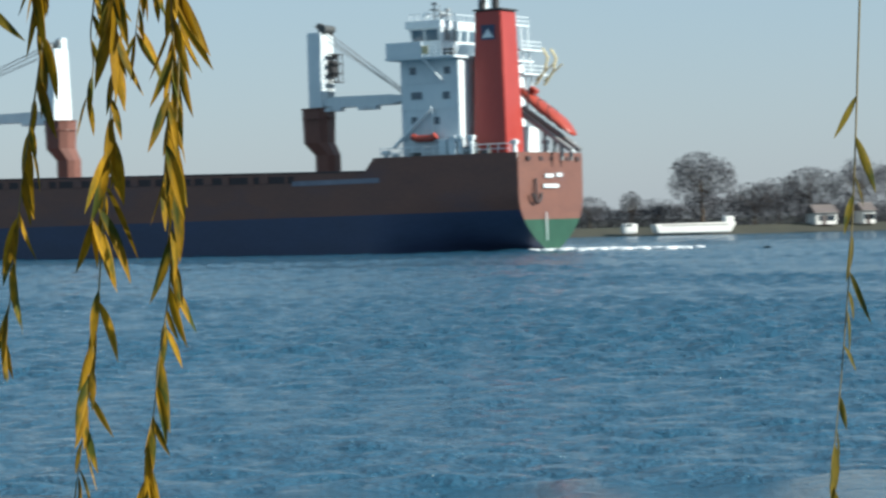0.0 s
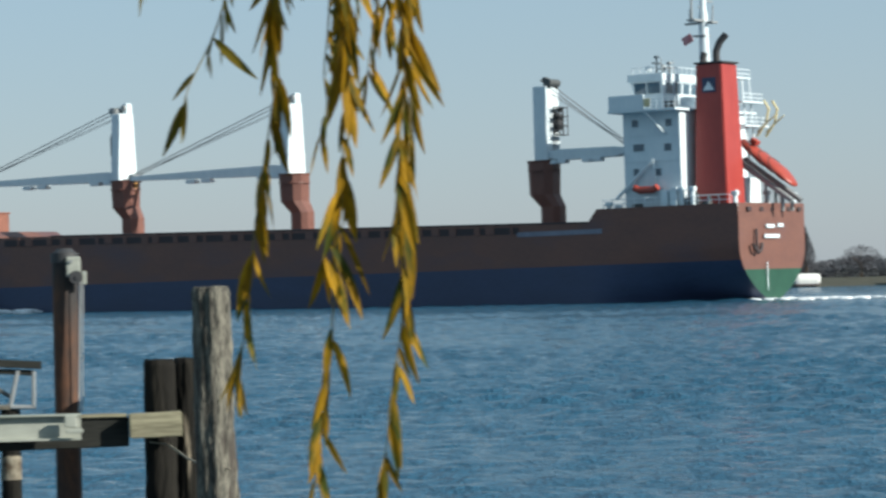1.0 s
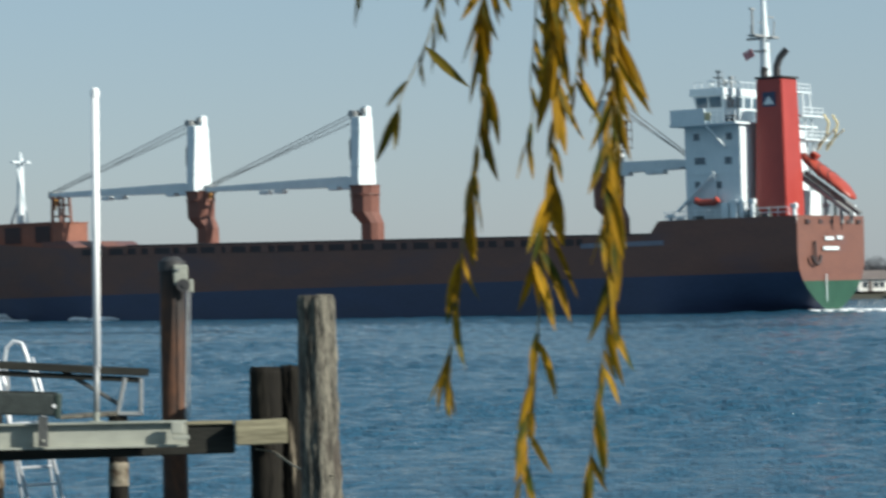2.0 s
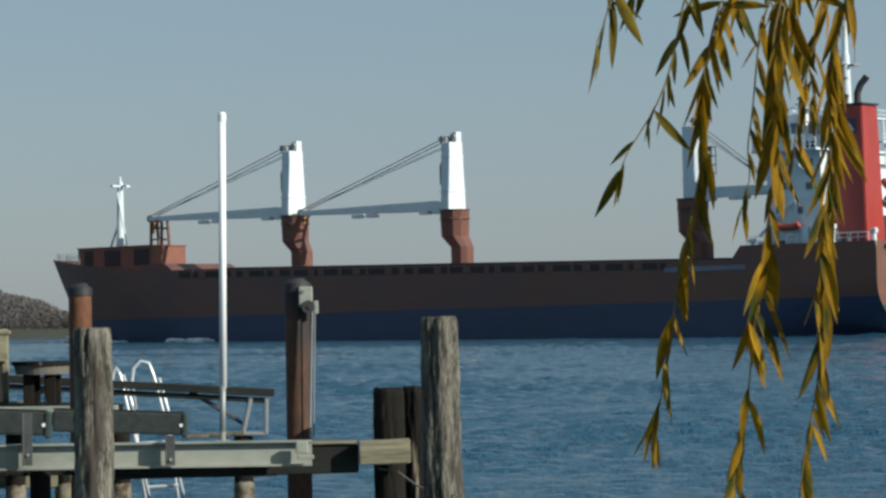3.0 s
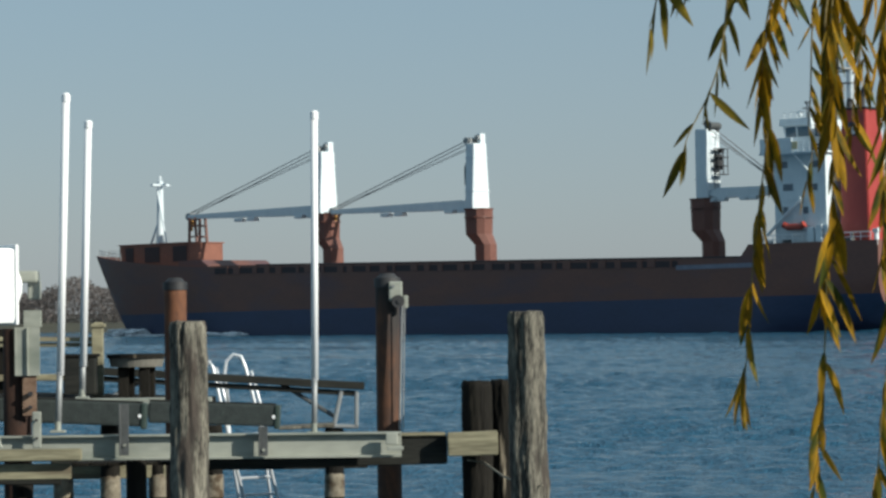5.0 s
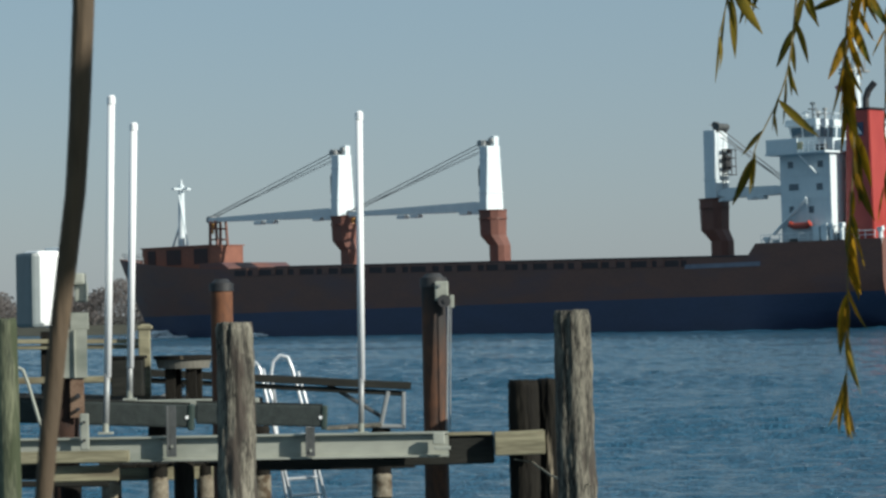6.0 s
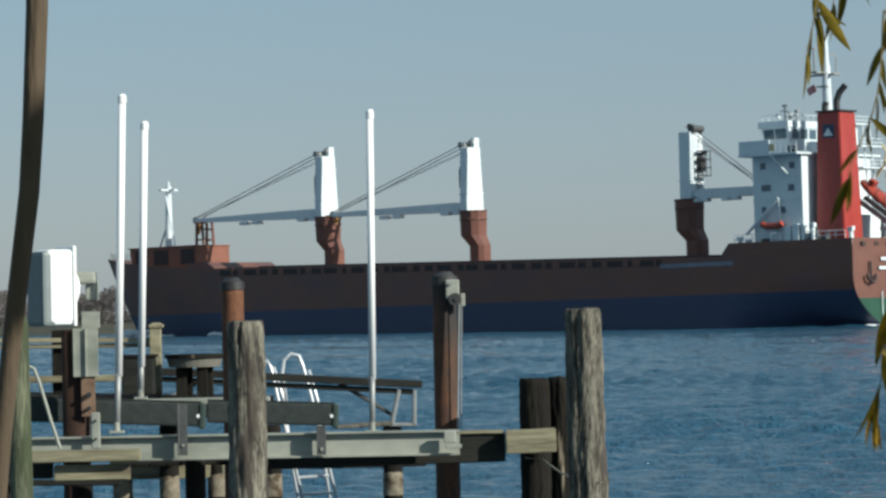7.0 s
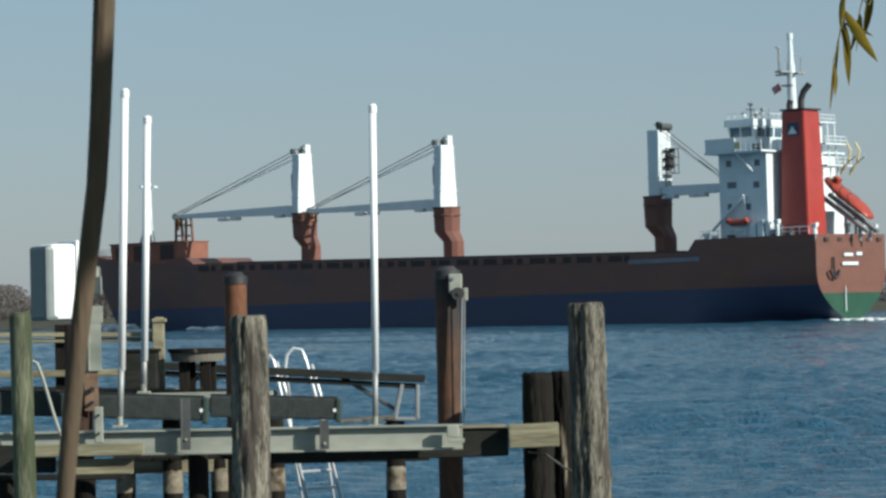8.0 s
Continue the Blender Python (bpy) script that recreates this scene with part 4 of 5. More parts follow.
def bunk(p, q, h, d):
    m, n = spanned(p, q)
    bm = bmesh.new()
    box(bm, (n / 2, d / 2, -h / 2), (n, d, h), bevel=0.02)
    bm.transform(m)
    ob = part("bunk", bm, CARPET, lift, "black carpeted bunk board", smooth=False)
    cap = bmesh.new()
    box(cap, (n + 0.012, d / 2, -h / 2 - 0.01), (0.05, d + 0.025, h + 0.02), bevel=0.015)
    cap.transform(m)
    part("bunk_end", cap, material("dark green plastic end cap", (0.02, 0.035, 0.03), (0.04, 0.06, 0.05), 3, 0.5, 0.05), ob)
    bolt = tubed((n - 0.02, -0.01, -h * 0.55), (n - 0.02, 0.02, -h * 0.55), 0.016, n=10)
    bolt.transform(m)
    part("bunk_bolt", bolt, PVC, ob)
    strip = bmesh.new()
    box(strip, (n / 2, d / 2, 0.006), (n, d * 0.7, 0.012), bevel=0.004)
    strip.transform(m)
    part("bunk_strip", strip, DARKTIMBER, ob)


bunk((-4.04, 25.00, 2.05), (-2.04, 25.00, 1.95), 0.20, 0.10)
bunk((-2.06, 25.90, 1.94), (-0.95, 25.90, 1.89), 0.19, 0.10)


def guide(top, joint, base, r):
    g = part("guide_pole", tubed(base, (joint[0], joint[1], joint[2] + 0.12), r * 0.82, n=14), GREYMETAL, lift, "galvanised guide post stub", smooth=True)
    part("pipe", tubed(joint, top, r, n=20), PVC, g, "white plastic guide pipe", smooth=True)
    part("pipe_cap", tube(tubed((top[0], top[1], top[2] - 0.05), (top[0], top[1], top[2] + 0.01), r * 1.16, n=20), (top[0], top[1], top[2] + 0.01), (top[0], top[1], top[2] + 0.025), r * 1.1, r * 0.7, n=20), PVC, g)
    foot = bmesh.new()
    box(foot, (base[0], base[1], base[2] + 0.01), (0.12, 0.1, 0.02), bevel=0.004)
    tube(foot, (base[0], base[1], base[2]), (base[0], base[1], base[2] + 0.09), r * 0.85, n=12)
    part("pole_foot", foot, GALV, g)


guide((-0.56, 24.55, 4.34), (-0.58, 24.55, 2.13), (-0.59, 24.52, 1.69), 0.029)
guide((-2.61, 24.55, 4.51), (-2.68, 24.55, 2.20), (-2.70, 24.52, 1.73), 0.031)
guide((-2.73, 27.60, 4.48), (-2.80, 27.60, 2.22), (-2.81, 27.60, 1.92), 0.033)
rear = boxed((-2.41, 27.60, 1.89), (1.6, 0.1, 0.06), 0.008)
part("rear_beam", rear, GALV, lift)

# lift motor on its pile
mp0 = (-3.06, 24.75, 2.59)
mpile = thing("lift_motor", "white lift motor cover on a rusty pile", "motor")
part("post", tubed((mp0[0], mp0[1], -1.0), mp0, 0.115, n=26), DARKRUST, mpile, "dark rusty pile", smooth=True)
cx, cy, cz = (-3.16, 24.30, 2.94)
turn = Matrix.Rotation(radians(33), 3, "Z")
cov = bmesh.new()
box(cov, (cx, cy, cz), (0.27, 0.30, 0.62), rot=turn, bevel=0.045)
cover = part("motor_cover", cov, GELCOAT, mpile, "white moulded motor cover", smooth=False)
seam = bmesh.new()
box(seam, (cx + 0.085, cy + 0.055, cz + 0.01), (0.03, 0.335, 0.655), rot=turn, bevel=0.012)
part("cover_flange", seam, GELCOAT, cover)
off = turn @ Vector((0.2, 0.04, -0.02))
part("gear_dome", tube(tubed(Vector((cx, cy, cz)) + turn @ Vector((0.1, 0.04, -0.01)), Vector((cx, cy, cz)) + turn @ Vector((0.17, 0.04, -0.01)), 0.15, n=26), Vector((cx, cy, cz)) + turn @ Vector((0.17, 0.04, -0.01)), Vector((cx, cy, cz)) + turn @ Vector((0.2, 0.04, -0.01)), 0.14, 0.07, n=26), GELCOAT, cover, "round white gear cover")
part("back_box", boxed(Vector((cx, cy, cz)) + turn @ Vector((-0.115, 0.012, -0.01)), (0.13, 0.315, 0.61), 0.03, rot=turn), GREYBOX, mpile, "grey rear housing")
part("gear_bracket", box(boxed((-2.95, 24.70, 3.02), (0.17, 0.16, 0.10), 0.02), (-2.91, 24.75, 2.91), (0.10, 0.14, 0.16), bevel=0.015), GALV, mpile)
part("mount_plate", boxed((-2.91, 24.60, 2.67), (0.15, 0.03, 0.14), 0.006), GALV, mpile)
part("channel", box(box(boxed((-2.95, 24.58, 2.40), (0.2, 0.015, 0.4), 0.003), (-3.05, 24.60, 2.40), (0.014, 0.07, 0.4), bevel=0.003), (-2.95, 24.56, 2.40), (0.012, 0.03, 0.4), bevel=0.003), GALV, mpile, "galvanised channel on the pile")
part("rust_plate", boxed((-2.94, 24.60, 2.05), (0.115, 0.018, 0.36), 0.004), material("flaking rust plate", (0.08, 0.04, 0.022), (0.24, 0.16, 0.11), 9, 0.85, 0.4), mpile)
for z, r in ((2.05, 0.022), (1.94, 0.016)):
    part("bolt_head", tubed((-2.93, 24.58, z), (-2.93, 24.55, z), r, n=8), BLACK, mpile)
part("hanger_plate", boxed((-2.86, 24.40, 1.76), (0.075, 0.02, 0.30), 0.012), GALV, mpile)
for k in (0, 1):
    q = ((-2.86, 24.38, 1.84), (-2.86, 24.38, 1.69))[k]
    part("hanger_bolt", tubed(q, (q[0], q[1] - 0.02, q[2]), 0.012, n=8), BLACK, mpile)
st = bmesh.new()
bent(st, [(-3.37, 24.20, 2.30), (-3.33, 24.20, 2.28), (-3.29, 24.20, 2.17), (-3.20, 24.20, 1.85), (-3.13, 24.20, 1.63)], 0.014, 8)
tagged(part("steel_brace", st, GALV), "thin galvanised brace bar", "brace")

# near dock timbers
dock = thing("dock", "bleached lumber dock on dark piles", "dock")
part("beam", plank((-3.26, 23.30, 1.65), (-2.39, 23.30, 1.65), 0.095, 0.12), LUMBER, dock)
part("beam", plank((-3.08, 23.40, 1.53), (-2.48, 23.40, 1.53), 0.125, 0.05), LUMBER, dock)
# left stretch: shade put into a dark timber colour
part("beam", plank((-3.72, 23.50, 1.65), (-3.10, 23.50, 1.64), 0.22, 0.06), DARKTIMBER, dock)
part("beam", plank((-3.77, 23.80, 1.40), (-2.6, 23.80, 1.39), 0.05, 0.06), DARKTIMBER, dock)
# shaded length of the cap timber, its shade painted by the dark material
part("beam", plank((-1.65, 24.75, 1.63), (0.51, 24.75, 1.65), 0.235, 0.16), DARKTIMBER, dock, "cap timber with shade in its dark colour")
part("beam", plank((-2.85, 25.30, 1.52), (-1.55, 25.30, 1.51), 0.1, 0.14), DARKTIMBER, dock)
# sunlit end of the same timber, painted by the paler material
part("beam_end", plank((0.51, 24.60, 1.68), (0.93, 24.60, 1.69), 0.195, 0.17), LUMBER, dock, "sawn timber end with sunlight in its pale colour")
part("beam", plank((0.12, 24.72, 1.68), (0.50, 24.72, 1.68), 0.03, 0.13), LUMBER, dock)
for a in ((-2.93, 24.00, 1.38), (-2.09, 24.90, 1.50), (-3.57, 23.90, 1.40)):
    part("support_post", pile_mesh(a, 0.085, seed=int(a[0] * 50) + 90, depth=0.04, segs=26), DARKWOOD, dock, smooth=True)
# deck boards seen edge on between the bunks
for k in range(7):
    part("board", plank((-2.62 + 0.145 * k, 24.9, 1.46), (-2.49 + 0.145 * k, 24.9, 1.46), 0.03, 1.6, 0.004), DARKWOOD, dock)
part("beam", plank((-0.96, 26.60, 1.67), (-0.46, 26.60, 1.69), 0.03, 0.5), OLDWOOD, dock)

# walkway bench with its bracket
bench = thing("dock_bench", "long dark plank bench on aluminium brackets", "bench")
part("plank", plank((-4.16, 40.60, 1.99), (-0.28, 40.60, 1.72), 0.10, 0.36), DARKTIMBER, bench)
part("plank", plank((-4.16, 40.66, 1.87), (-0.38, 40.66, 1.60), 0.065, 0.26), DARKTIMBER, bench)
br = bmesh.new()
bent(br, [(-0.39, 40.66, 1.60), (-0.40, 40.66, 1.12)], 0.029, 6)
bent(br, [(-0.60, 40.66, 1.61), (-0.71, 40.66, 1.13)], 0.031, 6)
bent(br, [(-0.75, 40.66, 1.13), (-0.37, 40.66, 1.12)], 0.029, 6)
part("bracket", br, GREYMETAL, bench)
part("brace", bent(bmesh.new(), [(-1.42, 40.75, 1.71), (-0.70, 40.75, 1.26)], 0.029, 6), DARKSTEEL, bench)
part("brace", bent(bmesh.new(), [(-3.72, 40.75, 1.58), (-3.39, 40.75, 1.75)], 0.029, 6), GREYMETAL, bench)
for p, q in (((-4.01, 40.75, 1.87), (-4.02, 40.75, 1.36)), ((-2.78, 40.75, 1.80), (-2.79, 40.75, 1.34))):
    part("leg", tubed(p, q, 0.028, n=8), GREYMETAL, bench)

# swim ladder
lad = thing("swim_ladder", "bare aluminium swim ladder with hooped rails", "ladder")
part("rail", bent(bmesh.new(), [(-2.55, 42.00, 1.77), (-2.53, 42.00, 1.93), (-2.48, 42.00, 2.02), (-2.43, 42.00, 1.93), (-2.33, 42.00, 1.45), (-1.98, 42.00, -0.08)], 0.025, 8), ALU, lad, smooth=True)
part("rail", bent(bmesh.new(), [(-2.22, 42.00, 1.44), (-2.27, 42.00, 1.84), (-2.24, 42.00, 2.02), (-2.14, 42.00, 2.11), (-2.03, 42.00, 2.08), (-1.97, 42.00, 1.92), (-1.85, 42.00, 1.44), (-1.50, 42.00, -0.09)], 0.025, 8), ALU, lad, smooth=True)
part("rail", bent(bmesh.new(), [(-2.41, 42.40, 1.92), (-2.27, 42.40, 1.43), (-2.19, 42.40, 0.62), (-2.08, 42.40, -0.10)], 0.022, 8), ALU, lad, smooth=True)
part("rail", bent(bmesh.new(), [(-1.91, 42.40, 1.87), (-1.79, 42.40, 1.42), (-1.72, 42.40, 0.61), (-1.63, 42.40, -0.11)], 0.022, 8), ALU, lad, smooth=True)
for a, b in (((-2.10, 42.10, 0.35), (-1.60, 42.10, 0.37)), ((-2.04, 42.10, 0.11), (-1.55, 42.10, 0.13)), ((-2.23, 42.10, 0.96), (-1.74, 42.10, 0.98))):
    part("rung", tubed(a, b, 0.022, n=8), ALU, lad)

# farther dock behind
fd = thing("dock", "low weathered dock with a post rail", "dock")
part("rail", plank((-6.23, 40.00, 2.43), (-3.80, 40.00, 2.39), 0.06, 0.05), LUMBER, fd)
part("rail", plank((-6.24, 40.05, 2.34), (-3.81, 40.05, 2.32), 0.055, 0.05), LUMBER, fd)
part("rail", plank((-6.24, 40.00, 1.91), (-3.81, 40.00, 1.90), 0.09, 0.05), LUMBER, fd)
part("post", box(box(boxed((-3.85, 39.90, 2.00), (0.15, 0.15, 1.05), 0.012), (-3.84, 39.90, 2.55), (0.19, 0.19, 0.05), bevel=0.012), (-3.84, 39.90, 2.58), (0.12, 0.12, 0.03), bevel=0.01), LUMBER, fd, "lumber post with a flat cap")
part("post", boxed((-5.21, 40.20, 2.02), (0.14, 0.14, 1.0), 0.012), DARKWOOD, fd)
part("deck", plank((-6.08, 38.50, 1.68), (-2.34, 38.50, 1.55), 0.1, 2.6), DARKWOOD, fd)
part("beam", plank((-6.05, 38.30, 1.64), (-2.33, 38.30, 1.52), 0.18, 0.15), DARKTIMBER, fd)
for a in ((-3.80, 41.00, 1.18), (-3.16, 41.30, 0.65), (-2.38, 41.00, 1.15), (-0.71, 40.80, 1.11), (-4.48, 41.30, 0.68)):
    # besides wet timber, the dark colour paints the dock's shade on these posts
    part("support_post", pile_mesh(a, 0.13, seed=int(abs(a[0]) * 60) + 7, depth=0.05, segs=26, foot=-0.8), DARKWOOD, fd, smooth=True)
    # added collar: sunlight below the dock put into a pale band
    part("sunlit_band", pile_mesh((a[0], a[1], 0.50), 0.137, foot=0.16, seed=int(abs(a[0]) * 60) + 9, depth=0.05, segs=26, taper=0.02), SUNLITGROWTH, fd, "pale band of growth with sunlight in its colour", smooth=True)
for a, b in (((-3.79, 41.20, 0.67), (-3.03, 41.20, 0.68)), ((-4.39, 41.20, 0.67), (-3.86, 41.20, 0.67))):
    part("beam", plank(a, b, 0.25, 0.12), LUMBER, fd)
part("beam", plank((-2.54, 41.40, 0.63), (-0.25, 41.40, 0.63), 0.12, 0.2), DARKTIMBER, fd)
tb = thing("spool_table", "dark round wooden table on the dock", "table")
t0 = (-3.29, 39.40, 2.00)
part("top", tubed((t0[0], t0[1], t0[2] + 0.12), (t0[0], t0[1], t0[2] + 0.17), 0.40, n=28), DARKWOOD, tb)
part("rim", tubed((t0[0], t0[1], t0[2] + 0.0), (t0[0], t0[1], t0[2] + 0.12), 0.34, 0.37, n=26), material("faded grey painted timber", (0.10, 0.095, 0.078), (0.17, 0.16, 0.135), 6, 0.85, 0.2, (1, 1, 0.3)), tb, "faded grey rim")
for k in range(4):
    a = 0.6 + k * math.pi / 2
    part("leg", boxed((t0[0] + 0.2 * math.cos(a), t0[1] + 0.2 * math.sin(a), t0[2] - 0.22), (0.14, 0.14, 0.44), 0.012), DARKWOOD, tb)
cr = thing("dock_box", "dark timber storage box on the dock", "box")
part("body", boxed((-4.01, 39.20, 1.90), (0.42, 0.4, 0.5), 0.02), DARKTIMBER, cr)
part("lid", boxed((-4.00, 39.20, 2.16), (0.46, 0.44, 0.04), 0.012), DARKWOOD, cr)


# ---- far shore ----
def shore_y(x):
    return 545 + 45 / (1 + math.exp(-x / 60)) + 5 * math.sin(x / 37)


def build_shore():
    bm = bmesh.new()
    xs = np.arange(-420, 520, 6.0)
    rows = []
    for d, z in ((-6, -0.6), (0, 0.5), (4, 1.1), (30, 1.4), (200, 2.0), (900, 3.0)):
        rows.append([bm.verts.new((x, shore_y(x) + d + 1.2 * noise.noise((x * 0.1, d, 0)), z + 0.3 * noise.noise((x * 0.07, d, 3)))) for x in xs])
    for a, b in zip(rows, rows[1:]):
        for k in range(len(xs) - 1):
            bm.faces.new((a[k], a[k + 1], b[k + 1], b[k]))
    return tagged(part("far_bank", bm, SHORE), "low grassy far river bank", "bank", kind="structure")


build_shore()


def tree(x, d, h, w, mat, seed, label, low=0.22, count=420, cone=False):
    rng = random.Random(seed)
    y = shore_y(x) + d
    ob = thing("tree", label, "tree", (x, y, 1.2), "trees on the far bank")
    tr = bmesh.new()
    bent(tr, [(0, 0, -0.3), (0.1, 0, h * 0.2), (-0.1, 0.1, h * 0.45), (0.1, 0, h * 0.8)], 0.028 * h, 7, 0.006 * h)
    if not cone:
        for k in range(12):
            a, z0 = rng.uniform(0, 6.28), rng.uniform(0.2, 0.55) * h
            L = rng.uniform(0.25, 0.45)
            bent(tr, [(0, 0, z0), (math.cos(a) * w * L * 0.5, math.sin(a) * w * L * 0.5, z0 + h * 0.14), (math.cos(a) * w * L, math.sin(a) * w * L, z0 + h * rng.uniform(0.26, 0.42))], 0.011 * h, 5, 0.003 * h)
    part("trunk", tr, BARK, ob)
    cr = bmesh.new()
    for _ in range(count * 2):
        while True:
            p = Vector((rng.uniform(-1, 1), rng.uniform(-1, 1), rng.uniform(-1, 1)))
            if p.length < 1 and (noise.noise(p * 1.9 + Vector((seed * 3.1, 0, 0))) > -0.28 + 0.35 * (p.length - 0.5)):
                break
        if cone:
            f = (1 - (p.z + 1) / 2) * 0.9 + 0.08
            c = Vector((p.x * w / 2 * f, p.y * w / 2 * f, h * (0.08 + 0.92 * (p.z + 1) / 2)))
        else:
            c = Vector((p.x * w / 2, p.y * w / 2, h * (low + (1 - low) * (p.z + 1) / 2)))
        r = rng.uniform(0.06, 0.19) * (h / 12) ** 0.5
        q = Euler((rng.uniform(0, 6), rng.uniform(0, 6), rng.uniform(0, 6))).to_matrix()
        vs = [cr.verts.new(c + q @ Vector(v) * r) for v in ((1.6, 0, 0), (-0.5, 0.9, 0), (-0.5, -0.9, 0.2), (0, 0.1, 0.9))]
        for f in ((0, 1, 2), (0, 3, 1), (1, 3, 2), (2, 3, 0)):
            cr.faces.new([vs[i] for i in f])
    part("crown", cr, mat, ob)
    return ob


BARE = "bare grey-brown deciduous tree on the far bank"
EVER = "dark conifer on the far bank"
rt = random.Random(11)
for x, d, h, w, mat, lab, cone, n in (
        (186, 6, 15.5, 15, HAZETREE, BARE, False, 3000), (171, 8, 7.5, 5, HAZETREE, BARE, False, 700), (161.5, 6, 6.5, 8, HAZETREE, BARE, False, 1000),
        (199, 10, 9.0, 12, HAZETREE, BARE, False, 1600), (206, 14, 10, 13, HAZETREE, BARE, False, 1600), (213, 12, 12, 14, HAZETREE, BARE, False, 2000),
        (224, 9, 14, 15, HAZETREE, BARE, False, 2200), (237, 12, 14, 15, HAZETREE, BARE, False, 1800), (179, 16, 6, 10, HAZETREE, BARE, False, 900),
        (150, 6, 10.5, 6.5, HAZETREE, EVER, True, 1400), (143, 10, 7, 9, HAZETREE, BARE, False, 900), (133, 8, 8.5, 9, HAZETREE, BARE, False, 900)):
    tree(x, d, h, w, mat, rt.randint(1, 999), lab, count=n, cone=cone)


def woods(x0, x1, tall, mat, label, seed, count):
    """A long uneven belt of low bare woods on the far bank."""
    rng = np.random.default_rng(seed)
    xs = rng.uniform(x0, x1, count)
    tops = np.array([tall * (0.62 + 0.5 * noise.noise((x * 0.06, seed, 0)) + 0.3 * noise.noise((x * 0.21, seed, 4))) for x in xs])
    zs = 0.8 + tops * rng.uniform(0, 1, count) ** 0.75
    ys = np.array([shore_y(x) for x in xs]) + rng.uniform(7, 32, count)
    r = rng.uniform(0.06, 0.17, count)
    q = rng.normal(size=(count, 4, 3))
    v = np.stack([xs, ys, zs], -1)[:, None, :] + q * r[:, None, None]
    f = np.arange(count)[:, None, None] * 4 + np.array([[0, 1, 2], [0, 3, 1], [1, 3, 2], [2, 3, 0]])[None]
    me = bpy.data.meshes.new("far_woods")
    me.from_pydata(v.reshape(-1, 3).tolist(), [], f.reshape(-1, 3).tolist())
    me.materials.append(mat)
    return tagged(new("far_woods", me), label, "woods", kind="stuff")


woods(-170, 20, 9.5, HAZEBROWN, "belt of autumn-brown woods on the far bank", 3, 150000)
woods(20, 190, 7.5, HAZETREE, "belt of bare grey woods on the far bank", 4, 60000)
woods(190, 330, 8.5, HAZETREE, "belt of bare grey woods on the far bank", 6, 60000)


def cottage(x, d, w, h, label):
    y = shore_y(x) + d
    ob = thing("house", label, "house", (x, y, 0.9), "houses on the far bank")
    part("wall", boxed((0, 0, h / 2), (w, 6, h), 0.05), HOUSEWALL, ob)
    part("roof", prism(bmesh.new(), [(-3.5, h), (3.5, h), (0, h + 1.8)], "x", -w / 2 - 0.3, w / 2 + 0.3), ROOFING, ob)
    for k in (-0.28, 0.1, 0.3):
        part("window", boxed((w * k, -3.02, h * 0.55), (0.9, 0.1, 1.1), 0.03), GLASS, ob)
    part("door", boxed((w * -0.1, -3.02, 1.05), (0.9, 0.1, 2.1), 0.03), ROOFING, ob)


cottage(212, 3, 4.6, 2.4, "small pale house among bare trees")
cottage(222, 3, 2.6, 2.7, "small pale house among bare trees")
cottage(140, 2, 6.0, 2.4, "pale low house by the water")
yb = thing("moored_boat", "long white moored boat by the far bank", "boat", (179.0, shore_y(179) - 9, 0))
hb = bmesh.new()
prism(hb, [(-8, 0.3), (-8.4, 1.7), (8.8, 1.9), (7.6, -0.2), (-7.6, -0.2)], "y", -1.8, 1.8)
bmesh.ops.bevel(hb, geom=list(hb.edges), offset=0.2, segments=2, affect="EDGES")
part("hull", hb, HOUSEWALL, yb)
part("cabin", boxed((7.6, 0, 2.3), (1.8, 2.2, 1.6), 0.2), HOUSEWALL, yb)
part("stripe", boxed((0, -1.83, 1.45), (14, 0.06, 0.14)), ROOFING, yb)
sb = thing("moored_boat", "small white boat under a cover", "boat", (166.5, shore_y(166.5) - 6, 0))
hb = boxed((0, 0, 0.9), (3.0, 2.4, 2.1), 0.6)
part("hull", hb, HOUSEWALL, sb)
part("windscreen", boxed((-0.4, -1.2, 1.6), (1.4, 0.08, 0.4), 0.03), GLASS, sb)
sb = thing("moored_boat", "white boat shelter with an arched cover", "boat", (147, shore_y(147) - 6, 0))
part("cover", boxed((0, 0, 1.0), (5.4, 3.2, 2.2), 0.8), HOUSEWALL, sb)
part("hull", boxed((0, 0, 0.1), (5.0, 2.6, 0.8), 0.2), ROOFING, sb)


# ---- willow: hanging shoots with leaves, moved by the wind ----
def leaf_mesh(seed, mat):
    rng = random.Random(seed)
    bm = bmesh.new()
    bend, fold, half = rng.uniform(-0.16, 0.16), rng.uniform(0.25, 0.6), rng.uniform(0.064, 0.09)
    rows = []
    for i in range(9):
        u = i / 8
        w = half * (math.sin(math.pi * u ** 0.8) ** 0.85 if 0 < u < 1 else 0.03)
        x = bend * u * u
        zz = -u
        rows.append((bm.verts.new((x - w, fold * w, zz)), bm.verts.new((x, 0, zz)), bm.verts.new((x + w, fold * w, zz))))
    for a, b in zip(rows, rows[1:]):
        bm.faces.new((a[0], a[1], b[1], b[0]))
        bm.faces.new((a[1], a[2], b[2], b[1]))
    me = bpy.data.meshes.new("leaf")
    bm.to_mesh(me)
    bm.free()
    me.materials.append(mat)
    me.polygons.foreach_set("use_smooth", [True] * len(me.polygons))
    return me


LEAVES = {mat: [leaf_mesh(s, mat) for s in range(7)] for mat in (LEAF, LEAFGREEN)}


